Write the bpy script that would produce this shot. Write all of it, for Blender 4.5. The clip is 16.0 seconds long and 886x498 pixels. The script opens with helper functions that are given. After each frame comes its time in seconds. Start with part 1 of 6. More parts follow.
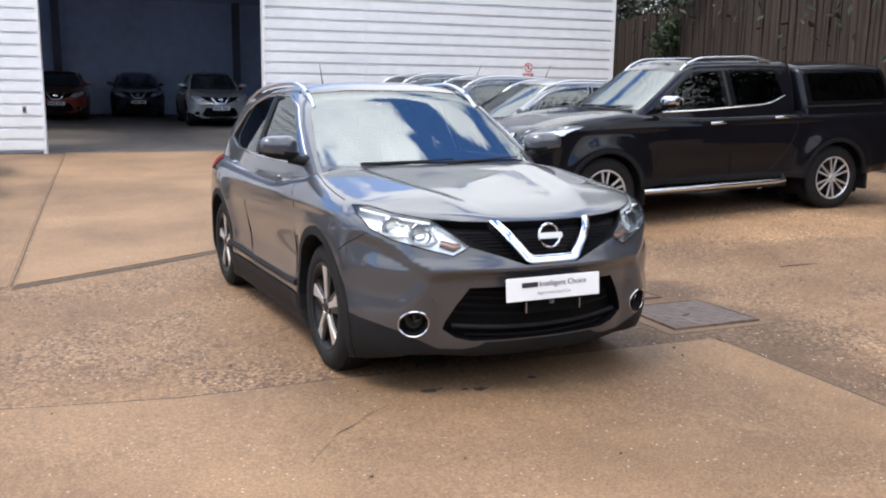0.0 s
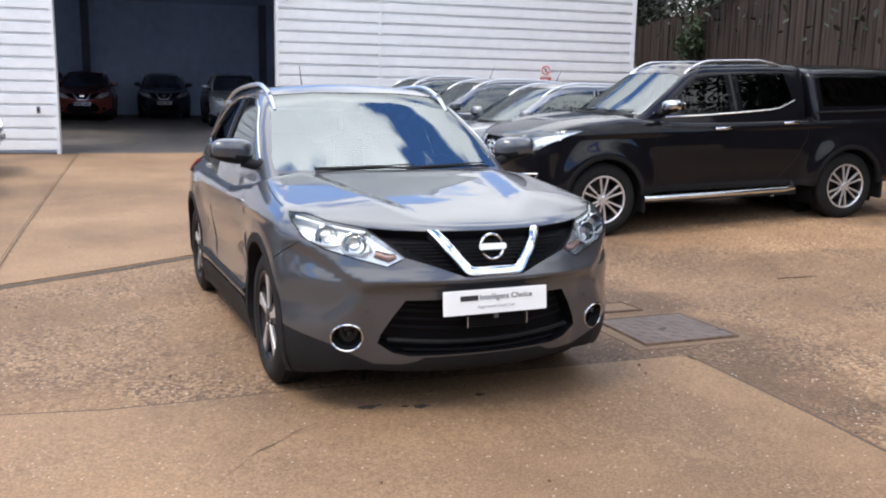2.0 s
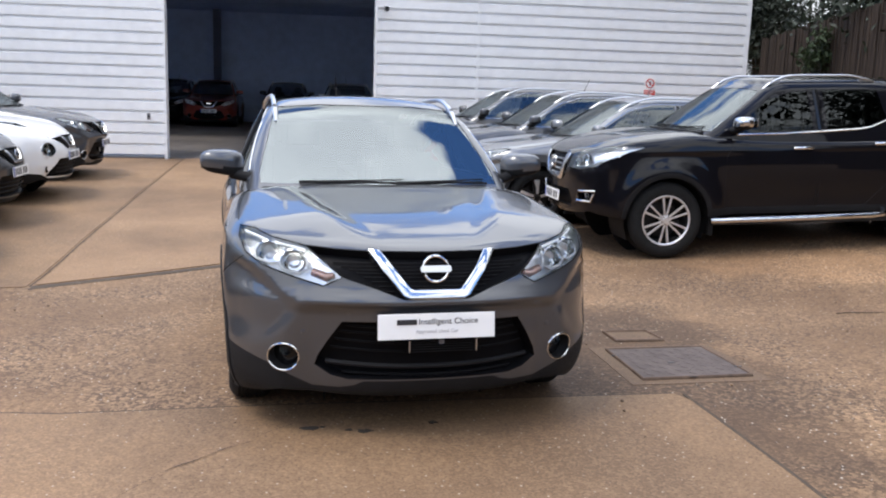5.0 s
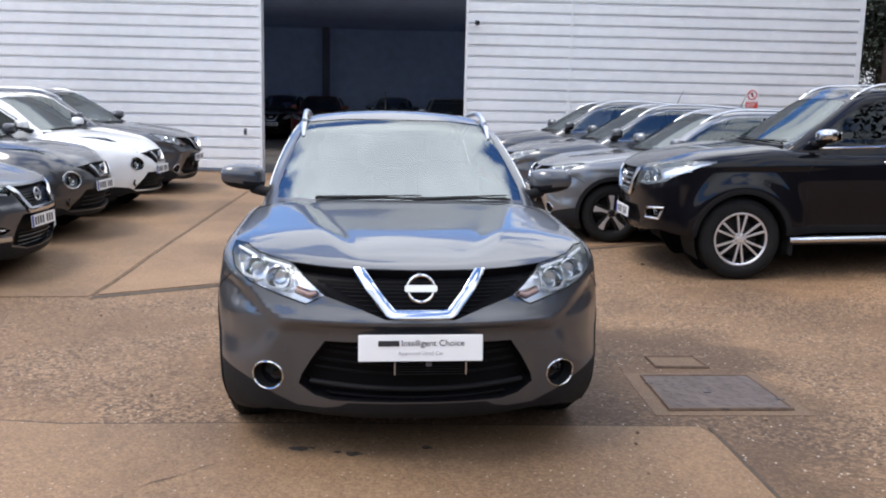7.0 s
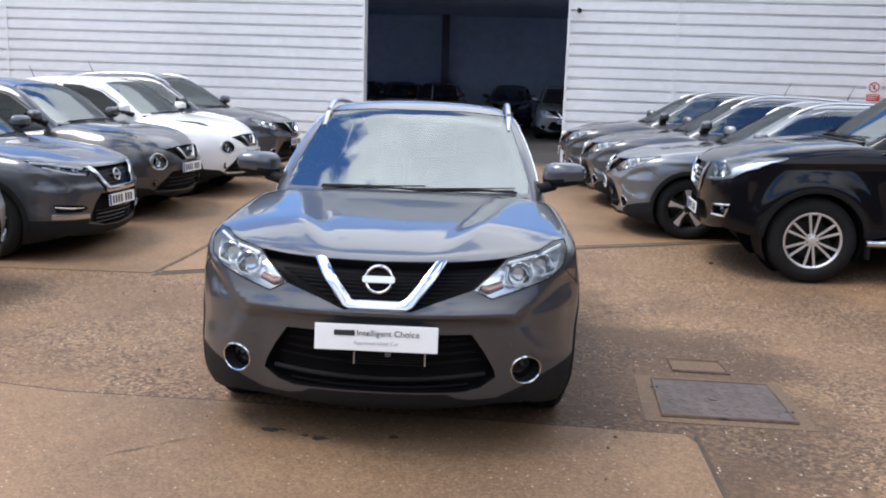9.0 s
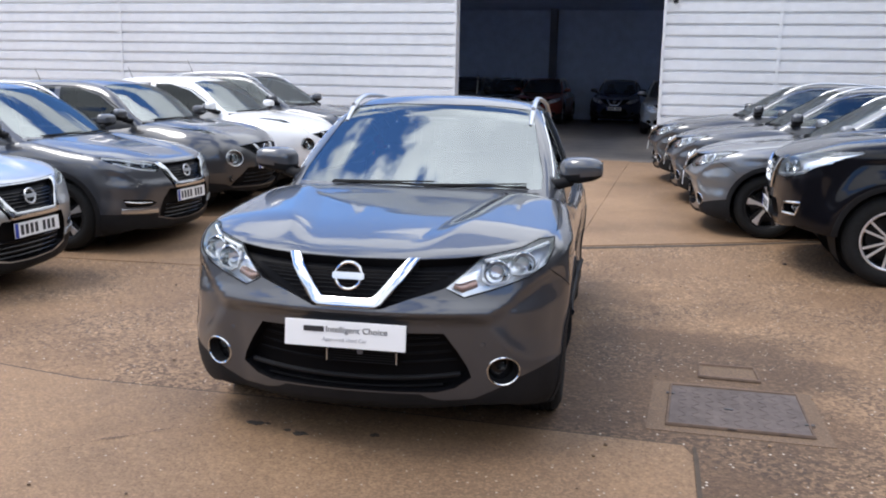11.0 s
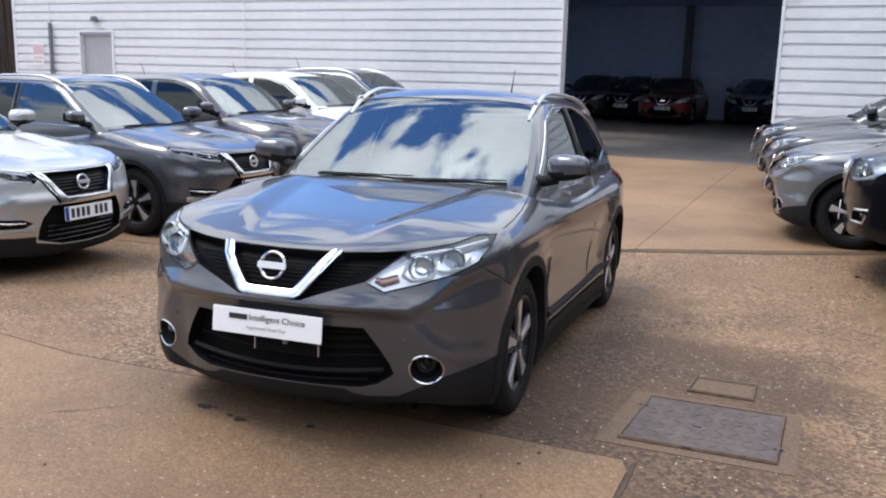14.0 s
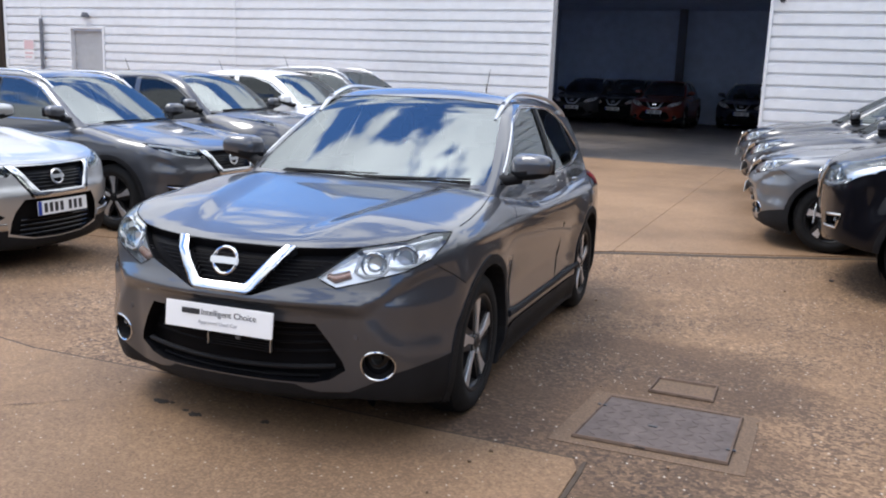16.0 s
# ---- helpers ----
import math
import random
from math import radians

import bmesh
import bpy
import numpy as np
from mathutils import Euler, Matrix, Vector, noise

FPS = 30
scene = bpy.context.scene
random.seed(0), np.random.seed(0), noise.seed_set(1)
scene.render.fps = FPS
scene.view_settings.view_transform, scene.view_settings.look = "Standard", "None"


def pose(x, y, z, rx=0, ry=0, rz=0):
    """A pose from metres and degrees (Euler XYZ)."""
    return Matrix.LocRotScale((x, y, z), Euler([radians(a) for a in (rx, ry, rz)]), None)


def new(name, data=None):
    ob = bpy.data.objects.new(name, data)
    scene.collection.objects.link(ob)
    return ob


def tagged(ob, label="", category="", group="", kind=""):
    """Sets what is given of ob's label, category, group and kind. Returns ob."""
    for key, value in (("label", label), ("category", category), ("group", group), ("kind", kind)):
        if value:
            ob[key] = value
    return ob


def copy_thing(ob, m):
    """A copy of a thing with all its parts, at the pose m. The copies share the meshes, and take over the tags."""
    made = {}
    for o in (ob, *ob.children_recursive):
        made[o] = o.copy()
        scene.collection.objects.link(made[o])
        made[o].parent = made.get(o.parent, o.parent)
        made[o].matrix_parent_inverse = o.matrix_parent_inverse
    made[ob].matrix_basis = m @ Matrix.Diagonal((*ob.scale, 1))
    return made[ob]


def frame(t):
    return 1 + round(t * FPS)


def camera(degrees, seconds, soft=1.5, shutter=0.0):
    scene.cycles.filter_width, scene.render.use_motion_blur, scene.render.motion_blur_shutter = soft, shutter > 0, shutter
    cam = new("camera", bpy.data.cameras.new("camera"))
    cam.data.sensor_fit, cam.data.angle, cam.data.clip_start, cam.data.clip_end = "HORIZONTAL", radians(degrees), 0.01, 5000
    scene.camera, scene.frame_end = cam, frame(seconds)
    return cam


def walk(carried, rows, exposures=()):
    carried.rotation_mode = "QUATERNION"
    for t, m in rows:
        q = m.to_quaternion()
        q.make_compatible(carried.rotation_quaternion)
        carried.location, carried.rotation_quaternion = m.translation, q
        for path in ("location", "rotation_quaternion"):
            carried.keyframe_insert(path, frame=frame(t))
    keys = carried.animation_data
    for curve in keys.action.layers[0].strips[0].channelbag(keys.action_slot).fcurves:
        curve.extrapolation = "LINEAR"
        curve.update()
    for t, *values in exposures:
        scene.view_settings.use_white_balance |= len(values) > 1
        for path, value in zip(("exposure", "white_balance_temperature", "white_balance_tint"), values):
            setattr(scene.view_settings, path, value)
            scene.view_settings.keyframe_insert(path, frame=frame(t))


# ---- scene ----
cam = camera(53.3, 16.0, soft=2.0)
METRES, EYE, TILT, LEAN, TURN = 4.688, 1.5, 0.0, 0.0, -20.0
ROWS = [
    (0.0, 0.0, 0.0, 0.0, 0.17, -10.75, -0.87),
    (0.5, 0.0256, 0.001, 0.002, 0.58, -10.43, -0.87),
    (1.0, 0.0629, 0.0088, 0.0033, 2.48, -10.46, -0.76),
    (1.5, 0.0826, 0.0218, 0.0025, 2.18, -10.58, -0.5),
    (2.0, 0.095, 0.0465, 0.001, 2.53, -10.61, -1.18),
    (2.5, 0.1109, 0.0771, 0.003, 2.65, -11.02, -1.86),
    (3.0, 0.1348, 0.0864, 0.0033, 3.46, -10.94, -2.08),
    (3.5, 0.181, 0.0797, 0.0085, 6.76, -10.49, -1.51),
    (4.0, 0.2125, 0.0844, 0.0075, 8.43, -10.37, -1.48),
    (6.5, 0.3541, 0.1411, 0.0126, 17.05, -9.62, -1.54),
    (7.0, 0.3742, 0.1675, 0.0115, 18.97, -9.47, -1.33),
    (7.5, 0.3918, 0.1984, 0.0145, 21.29, -9.9, -1.54),
    (8.0, 0.4241, 0.206, 0.0154, 23.0, -9.71, -1.2),
    (8.5, 0.4747, 0.2097, 0.02, 25.27, -10.13, -1.58),
    (11.0, 0.6183, 0.3148, 0.0204, 35.49, -10.95, -1.14),
    (11.5, 0.6491, 0.327, 0.0189, 37.03, -10.62, -0.82),
    (12.0, 0.6576, 0.3543, 0.0154, 38.7, -10.85, -0.99),
    (12.5, 0.6662, 0.3899, 0.0166, 40.65, -11.66, -1.76),
    (13.0, 0.6794, 0.4136, 0.0137, 41.92, -11.29, -1.85),
    (13.5, 0.724, 0.4319, 0.016, 43.89, -10.89, -1.64),
    (14.0, 0.7581, 0.4528, 0.0184, 45.12, -11.26, -1.45),
    (14.5, 0.7712, 0.463, 0.0177, 45.25, -11.33, -1.44),
    (15.0, 0.7796, 0.4675, 0.0179, 45.4, -11.2, -1.56),
    (15.5, 0.7812, 0.4742, 0.0168, 45.17, -11.16, -1.97),
    (16.0, 0.786, 0.479, 0.0159, 44.99, -11.16, -2.17),
]
walk(cam, [(t, pose(0, 0, EYE, TILT, LEAN, TURN) @ pose(METRES * x, METRES * y, METRES * z, 90 + pitch, roll, yaw)) for t, x, y, z, yaw, pitch, roll in ROWS],
     exposures=[(0.0, 0.86, 6680, 12), (3.5, 0.75, 6620, 12), (7.0, 0.58, 6480, 12.5), (16.0, 0.60, 6460, 12.5)])

# ---- sky and sun ----
world = bpy.data.worlds.new("sky")
scene.world = world
world.use_nodes = True
SUN_EL, SUN_AZ = 64.0, 252.0


def build_sky():
    nt = world.node_tree
    nt.nodes.clear()
    out = nt.nodes.new("ShaderNodeOutputWorld")
    bg = nt.nodes.new("ShaderNodeBackground")
    sky = nt.nodes.new("ShaderNodeTexSky")
    sky.sky_type, sky.sun_disc = "NISHITA", False
    sky.sun_elevation, sky.sun_rotation = radians(SUN_EL), radians(SUN_AZ)
    sky.air_density, sky.dust_density, sky.ozone_density = 1.0, 0.1, 3.0
    co = nt.nodes.new("ShaderNodeTexCoord")
    mp = nt.nodes.new("ShaderNodeMapping")
    mp.inputs["Scale"].default_value = (1.0, 1.0, 2.0)
    mp.inputs["Location"].default_value = (-11.48, 16.66, 10.41)
    nz = nt.nodes.new("ShaderNodeTexNoise")
    nz.inputs["Scale"].default_value, nz.inputs["Detail"].default_value, nz.inputs["Roughness"].default_value = 2.4, 8.0, 0.55
    ramp = nt.nodes.new("ShaderNodeValToRGB")
    ramp.color_ramp.elements[0].position, ramp.color_ramp.elements[1].position = 0.445, 0.487
    n2 = nt.nodes.new("ShaderNodeTexNoise")
    n2.inputs["Scale"].default_value, n2.inputs["Detail"].default_value = 3.4, 5.0
    r2 = nt.nodes.new("ShaderNodeValToRGB")
    r2.color_ramp.elements[0].position, r2.color_ramp.elements[0].color = 0.35, (6.4, 6.8, 7.4, 1)
    r2.color_ramp.elements[1].position, r2.color_ramp.elements[1].color = 0.65, (9.2, 9.7, 10.2, 1)
    # cloud is brighter overhead than towards the horizon, as under any overcast
    xyz, lift, shade = nt.nodes.new("ShaderNodeSeparateXYZ"), nt.nodes.new("ShaderNodeMapRange"), nt.nodes.new("ShaderNodeVectorMath")
    for key, value in (("From Min", 0.15), ("From Max", 0.85), ("To Min", 0.5), ("To Max", 1.4)):
        lift.inputs[key].default_value = value
    shade.operation = "SCALE"
    for a, b in ((co.outputs["Generated"], xyz.inputs[0]), (xyz.outputs["Z"], lift.inputs["Value"]), (r2.outputs[0], shade.inputs[0]), (lift.outputs[0], shade.inputs["Scale"])):
        nt.links.new(a, b)
    mix = nt.nodes.new("ShaderNodeMix")
    mix.data_type = "RGBA"
    clear = nt.nodes.new("ShaderNodeMix")
    clear.data_type, clear.blend_type = "RGBA", "MULTIPLY"
    clear.inputs["Factor"].default_value = 1.0
    clear.inputs["B"].default_value = (0.66, 0.95, 1.30, 1)
    nt.links.new(sky.outputs[0], clear.inputs["A"])
    for a, b in ((co.outputs["Generated"], mp.inputs["Vector"]), (mp.outputs[0], nz.inputs["Vector"]), (mp.outputs[0], n2.inputs["Vector"]),
                 (nz.outputs["Fac"], ramp.inputs[0]), (n2.outputs["Fac"], r2.inputs[0]), (ramp.outputs[0], mix.inputs["Factor"]),
                 (clear.outputs["Result"], mix.inputs["A"]), (shade.outputs[0], mix.inputs["B"]), (mix.outputs["Result"], bg.inputs[0]), (bg.outputs[0], out.inputs[0])):
        nt.links.new(a, b)
    bg.inputs[1].default_value = 0.158


build_sky()
sun = new("sun", bpy.data.lights.new("sun", "SUN"))
sun.data.energy, sun.data.angle, sun.data.color = 1.7, radians(24), (1.0, 0.95, 0.88)
sun.matrix_world = pose(0, 0, 20, 90 - SUN_EL, 0, 180 - SUN_AZ)

# ---- materials ----
def shader(name, color=(0.5, 0.5, 0.5), rough=0.5, metal=0.0, coat=0.0, spec=0.5, grain=0.0, scale=8.0, bump=0.0, bump_scale=60.0, emit=0.0):
    """A principled surface with mottling at two scales and fine relief, in object space."""
    m = bpy.data.materials.new(name)
    m.use_nodes = True
    nt = m.node_tree
    b = nt.nodes["Principled BSDF"]
    b.inputs["Base Color"].default_value = (*color, 1)
    b.inputs["Roughness"].default_value, b.inputs["Metallic"].default_value = rough, metal
    b.inputs["Coat Weight"].default_value, b.inputs["Coat Roughness"].default_value = coat, 0.02
    b.inputs["Coat IOR"].default_value = 1.6
    b.inputs["Specular IOR Level"].default_value = spec
    if emit:
        b.inputs["Emission Color"].default_value, b.inputs["Emission Strength"].default_value = (*color, 1), emit
    co = nt.nodes.new("ShaderNodeTexCoord")
    if grain:
        n1, n2 = nt.nodes.new("ShaderNodeTexNoise"), nt.nodes.new("ShaderNodeTexNoise")
        n1.inputs["Scale"].default_value, n1.inputs["Detail"].default_value = scale, 6
        n2.inputs["Scale"].default_value, n2.inputs["Detail"].default_value = scale / 9, 3
        add = nt.nodes.new("ShaderNodeMath")
        add.operation = "ADD"
        mr = nt.nodes.new("ShaderNodeMapRange")
        mr.inputs["From Min"].default_value, mr.inputs["From Max"].default_value = 0.7, 1.3
        mr.inputs["To Min"].default_value, mr.inputs["To Max"].default_value = 1 - grain, 1 + grain
        mul = nt.nodes.new("ShaderNodeMix")
        mul.data_type, mul.blend_type = "RGBA", "MULTIPLY"
        mul.inputs["Factor"].default_value = 1
        mul.inputs["A"].default_value = (*color, 1)
        for s, d in ((co.outputs["Object"], n1.inputs["Vector"]), (co.outputs["Object"], n2.inputs["Vector"]), (n1.outputs["Fac"], add.inputs[0]),
                     (n2.outputs["Fac"], add.inputs[1]), (add.outputs[0], mr.inputs["Value"]), (mr.outputs[0], mul.inputs["B"]), (mul.outputs["Result"], b.inputs["Base Color"])):
            nt.links.new(s, d)
    if bump:
        n3, bp = nt.nodes.new("ShaderNodeTexNoise"), nt.nodes.new("ShaderNodeBump")
        n3.inputs["Scale"].default_value, n3.inputs["Detail"].default_value = bump_scale, 4
        bp.inputs["Strength"].default_value, bp.inputs["Distance"].default_value = bump, 0.004
        for s, d in ((co.outputs["Object"], n3.inputs["Vector"]), (n3.outputs["Fac"], bp.inputs["Height"]), (bp.outputs[0], b.inputs["Normal"])):
            nt.links.new(s, d)
    return m


def pane_glass(name, tint, gloss=1.0, ior=2.3):
    """Thin tinted glass: see-through with mirror gloss that grows at a slant."""
    m = bpy.data.materials.new(name)
    m.use_nodes = True
    nt = m.node_tree
    nt.nodes.clear()
    out, mix = nt.nodes.new("ShaderNodeOutputMaterial"), nt.nodes.new("ShaderNodeMixShader")
    tr, gl, fr = nt.nodes.new("ShaderNodeBsdfTransparent"), nt.nodes.new("ShaderNodeBsdfGlossy"), nt.nodes.new("ShaderNodeFresnel")
    tr.inputs[0].default_value = (*tint, 1)
    gl.inputs["Roughness"].default_value = 0.0
    gl.inputs[0].default_value = (gloss * 0.93, gloss, gloss, 1)
    fr.inputs[0].default_value = ior
    for s, d in ((fr.outputs[0], mix.inputs[0]), (tr.outputs[0], mix.inputs[1]), (gl.outputs[0], mix.inputs[2]), (mix.outputs[0], out.inputs[0])):
        nt.links.new(s, d)
    return m


def paint(name, color, metal=0.55, rough=0.32):
    m = shader(name, color, rough, metal, coat=1.0)
    nt = m.node_tree
    b = nt.nodes["Principled BSDF"]
    co, v, mr = nt.nodes.new("ShaderNodeTexCoord"), nt.nodes.new("ShaderNodeTexNoise"), nt.nodes.new("ShaderNodeMapRange")
    v.inputs["Scale"].default_value, v.inputs["Detail"].default_value = 900, 2
    mr.inputs["To Min"].default_value, mr.inputs["To Max"].default_value = rough - 0.08, rough + 0.10
    for s, d in ((co.outputs["Object"], v.inputs["Vector"]), (v.outputs["Fac"], mr.inputs["Value"]), (mr.outputs[0], b.inputs["Roughness"])):
        nt.links.new(s, d)
    return m


PAINT_GREY = paint("paint_gunmetal", (0.050, 0.053, 0.061), 0.3, 0.36)
PAINT_MID = paint("paint_mid_grey", (0.17, 0.175, 0.182), 0.6, 0.32)
PAINT_DARK = paint("paint_dark_grey", (0.045, 0.045, 0.048), 0.4)
PAINT_SILVER = paint("paint_silver", (0.46, 0.46, 0.45), 0.65)
PAINT_WHITE = paint("paint_white", (0.78, 0.78, 0.77), 0.0, 0.4)
PAINT_BLACK = paint("paint_black", (0.004, 0.004, 0.006), 0.0)
PAINT_BLACK.node_tree.nodes["Principled BSDF"].inputs["Specular IOR Level"].default_value = 0.05
PAINT_BLACK.node_tree.nodes["Principled BSDF"].inputs["Coat IOR"].default_value = 1.36
PAINT_RED = paint("paint_red", (0.22, 0.03, 0.015), 0.3)
PAINT_BLUE = paint("paint_blue", (0.02, 0.03, 0.06), 0.3)
GLASS = pane_glass("window_glass", (0.30, 0.33, 0.34), 1.0, 1.9)
SCREEN = pane_glass("windscreen_glass", (0.74, 0.80, 0.82), 0.56, 5.0)
GLASS_DARK = pane_glass("privacy_glass", (0.05, 0.055, 0.06), 1.0, 1.42)
LENS = pane_glass("lamp_lens", (0.96, 0.97, 0.98), 0.9, 1.4)
CHROME = shader("chrome", (0.64, 0.65, 0.66), 0.11, 1.0)
SATIN = shader("satin_silver", (0.60, 0.61, 0.62), 0.30, 1.0)
PLASTIC = shader("black_plastic", (0.013, 0.013, 0.014), 0.6, spec=0.14, grain=0.2, bump=0.25, bump_scale=900)
GRILLE_BLACK = shader("grille_black", (0.006, 0.006, 0.007), 0.5, spec=0.08)
GLOSS_BLACK = shader("gloss_black", (0.008, 0.008, 0.009), 0.12, spec=0.3)
RUBBER = shader("tyre_rubber", (0.013, 0.013, 0.013), 0.75, spec=0.2, grain=0.25, scale=30, bump=0.3, bump_scale=150)
ALLOY = shader("alloy_machined", (0.78, 0.78, 0.79), 0.36, 0.85)
ALLOY_DARK = shader("alloy_black", (0.012, 0.012, 0.013), 0.35, spec=0.25)
CABIN = shader("cabin_trim", (0.022, 0.022, 0.024), 0.7, grain=0.2, bump=0.3, bump_scale=400)
SEAT_CLOTH = shader("seat_cloth", (0.03, 0.03, 0.033), 0.9, grain=0.25, scale=20)
REFLECTOR = shader("lamp_reflector", (0.82, 0.83, 0.85), 0.30, 1.0)
AMBER = shader("amber_bulb", (0.62, 0.40, 0.32), 0.25, 0.5)
LAMP_RED = shader("tail_lamp_red", (0.28, 0.01, 0.01), 0.15)
PLATE_WHITE = shader("plate_white", (0.82, 0.82, 0.81), 0.35, grain=0.03)
INK = shader("ink_black", (0.02, 0.02, 0.022), 0.5)
INK_GREY = shader("ink_grey", (0.36, 0.36, 0.37), 0.5)
CLAD = shader("wall_cladding_paint", (0.80, 0.81, 0.82), 0.42, 0.0, grain=0.06, scale=5)
CLAD_TRIM = shader("flashing_paint", (0.78, 0.79, 0.80), 0.4, grain=0.05)
HALL = shader("hall_lining", (0.62, 0.72, 0.90), 0.7, grain=0.12, scale=3)
HALL_FLOOR = shader("hall_concrete", (0.11, 0.095, 0.083), 0.7, grain=0.3, scale=3)
DARK_STEEL = shader("dark_painted_steel", (0.14, 0.15, 0.18), 0.6, grain=0.15)
STEEL = shader("painted_steel", (0.17, 0.18, 0.205), 0.5, grain=0.1)
WOOD = shader("fence_board_wood", (0.021, 0.016, 0.014), 0.9, grain=0.45, scale=9, bump=0.5, bump_scale=40)


# ---- building helpers ----
def part(name, bm, material, parent=None, label="", field=None, flat=False):
    """Links a bmesh as one mesh object, under a thing or a part."""
    bm.normal_update()
    me = bpy.data.meshes.new(name)
    bm.to_mesh(me)
    bm.free()
    for mat in material if isinstance(material, (list, tuple)) else [material]:
        me.materials.append(mat)
    if not flat:
        me.polygons.foreach_set("use_smooth", [True] * len(me.polygons))
        if not field:
            me.set_sharp_from_angle(angle=radians(38))
    if field:
        f, S = field
        n = len(me.vertices)
        co = np.empty(n * 3)
        me.vertices.foreach_get("co", co)
        g = gradient(f, S, co.reshape(-1, 3))
        out = []
        for poly in me.polygons:
            pn = np.array(poly.normal)
            for vi in poly.vertices:
                d = float(pn @ g[vi])
                out.append(tuple(g[vi]) if d > 0.6 else (tuple(-g[vi]) if d < -0.6 else tuple(pn)))
        me.normals_split_custom_set(out)
    ob = new(name, me)
    if parent:
        ob.parent = parent
    if label:
        tagged(ob, label)
    return ob


def empty(name, m, label, category, group=""):
    ob = new(name)
    ob.matrix_world = m
    return tagged(ob, label, category, group)


def box(x0, x1, y0, y1, z0, z1, bevel=0.0, bm=None):
    bm = bm or bmesh.new()
    r = bmesh.ops.create_cube(bm, size=1)
    m = Matrix.Translation(((x0 + x1) / 2, (y0 + y1) / 2, (z0 + z1) / 2)) @ Matrix.Diagonal((abs(x1 - x0), abs(y1 - y0), abs(z1 - z0), 1))
    bmesh.ops.transform(bm, matrix=m, verts=r["verts"])
    if bevel:
        es = list({e for v in r["verts"] for e in v.link_edges})
        bmesh.ops.bevel(bm, geom=es, offset=bevel, segments=2, affect="EDGES")
    return bm


def lathe(profile, axis="y", steps=40, bm=None, m=None):
    """Turns a line of (along, radius) round an axis."""
    bm = bm or bmesh.new()
    rings = []
    for a, r in profile:
        ring = []
        for i in range(steps):
            t = 2 * math.pi * i / steps
            c, s = r * math.cos(t), r * math.sin(t)
            co = {"y": (c, a, s), "x": (a, c, s), "z": (c, s, a)}[axis]
            ring.append(bm.verts.new(m @ Vector(co) if m else co))
        rings.append(ring)
    for p, q in zip(rings, rings[1:]):
        for i in range(steps):
            j = (i + 1) % steps
            bm.faces.new((p[i], p[j], q[j], q[i]))
    return bm


def tube(points, radius, steps=8, bm=None, closed=False, flatten=1.0):
    """A round bar along points."""
    bm = bm or bmesh.new()
    pts = [Vector(p) for p in points]
    rings = []
    n = len(pts)
    for i, p in enumerate(pts):
        d = (pts[(i + 1) % n] - pts[i - 1]) if closed else (pts[min(i + 1, n - 1)] - pts[max(i - 1, 0)])
        d.normalize()
        side = d.cross(Vector((0, 0, 1)))
        if side.length < 0.1:
            side = d.cross(Vector((0, 1, 0)))
        side.normalize()
        up = side.cross(d)
        r = radius[i] if isinstance(radius, (list, tuple)) else radius
        rings.append([bm.verts.new(p + side * (math.cos(2 * math.pi * k / steps) * r) + up * (math.sin(2 * math.pi * k / steps) * r * flatten)) for k in range(steps)])
    for i in range(n if closed else n - 1):
        a, b = rings[i], rings[(i + 1) % n]
        for k in range(steps):
            l = (k + 1) % steps
            bm.faces.new((a[k], a[l], b[l], b[k]))
    if not closed:
        bm.faces.new(rings[0][::-1])
        bm.faces.new(rings[-1])
    bmesh.ops.recalc_face_normals(bm, faces=bm.faces)
    return bm


def prism(poly, axes, lo, hi, bm=None, bevel=0.0):
    """An outline seen along the third axis, pulled from lo to hi."""
    bm = bm or bmesh.new()
    a, b = "xyz".index(axes[0]), "xyz".index(axes[1])
    c = 3 - a - b
    rows = []
    for h in (lo, hi):
        row = []
        for u, v in poly:
            co = [0, 0, 0]
            co[a], co[b], co[c] = u, v, h
            row.append(bm.verts.new(co))
        rows.append(row)
    n = len(poly)
    fs = [bm.faces.new(rows[0][::-1]), bm.faces.new(rows[1])]
    for i in range(n):
        fs.append(bm.faces.new((rows[0][i], rows[0][(i + 1) % n], rows[1][(i + 1) % n], rows[1][i])))
    bmesh.ops.recalc_face_normals(bm, faces=fs)
    if bevel:
        bmesh.ops.bevel(bm, geom=list({e for f in fs for e in f.edges}), offset=bevel, segments=2, affect="EDGES")
    return bm


# ---- car shapes: smooth fields that are zero on the surface of a car ----
def curve(*pts):
    """A smooth line through (u, v) points, level beyond its ends."""
    u, v = np.array(pts, float).T
    i = np.argsort(u)
    u, v = u[i], v[i]
    s = np.diff(v) / np.diff(u)
    m = np.zeros(len(u))
    m[0], m[-1] = s[0], s[-1]
    for j in range(1, len(u) - 1):
        a, b = s[j - 1], s[j]
        m[j] = 0 if a * b <= 0 else 2 * a * b / (a + b)

    def at(q):
        q = np.clip(q, u[0], u[-1])
        k = np.clip(np.searchsorted(u, q) - 1, 0, len(u) - 2)
        h = u[k + 1] - u[k]
        t = (q - u[k]) / h
        return ((2 * t**3 - 3 * t**2 + 1) * v[k] + (t**3 - 2 * t**2 + t) * h * m[k]
                + (3 * t**2 - 2 * t**3) * v[k + 1] + (t**3 - t**2) * h * m[k + 1])
    return at


def smax(a, b, k):
    h = np.maximum(k - np.abs(a - b), 0) / k
    return np.maximum(a, b) + h * h * k / 4


def smooth(a, b, q):
    t = np.clip((q - a) / (b - a), 0, 1)
    return t * t * (3 - 2 * t)


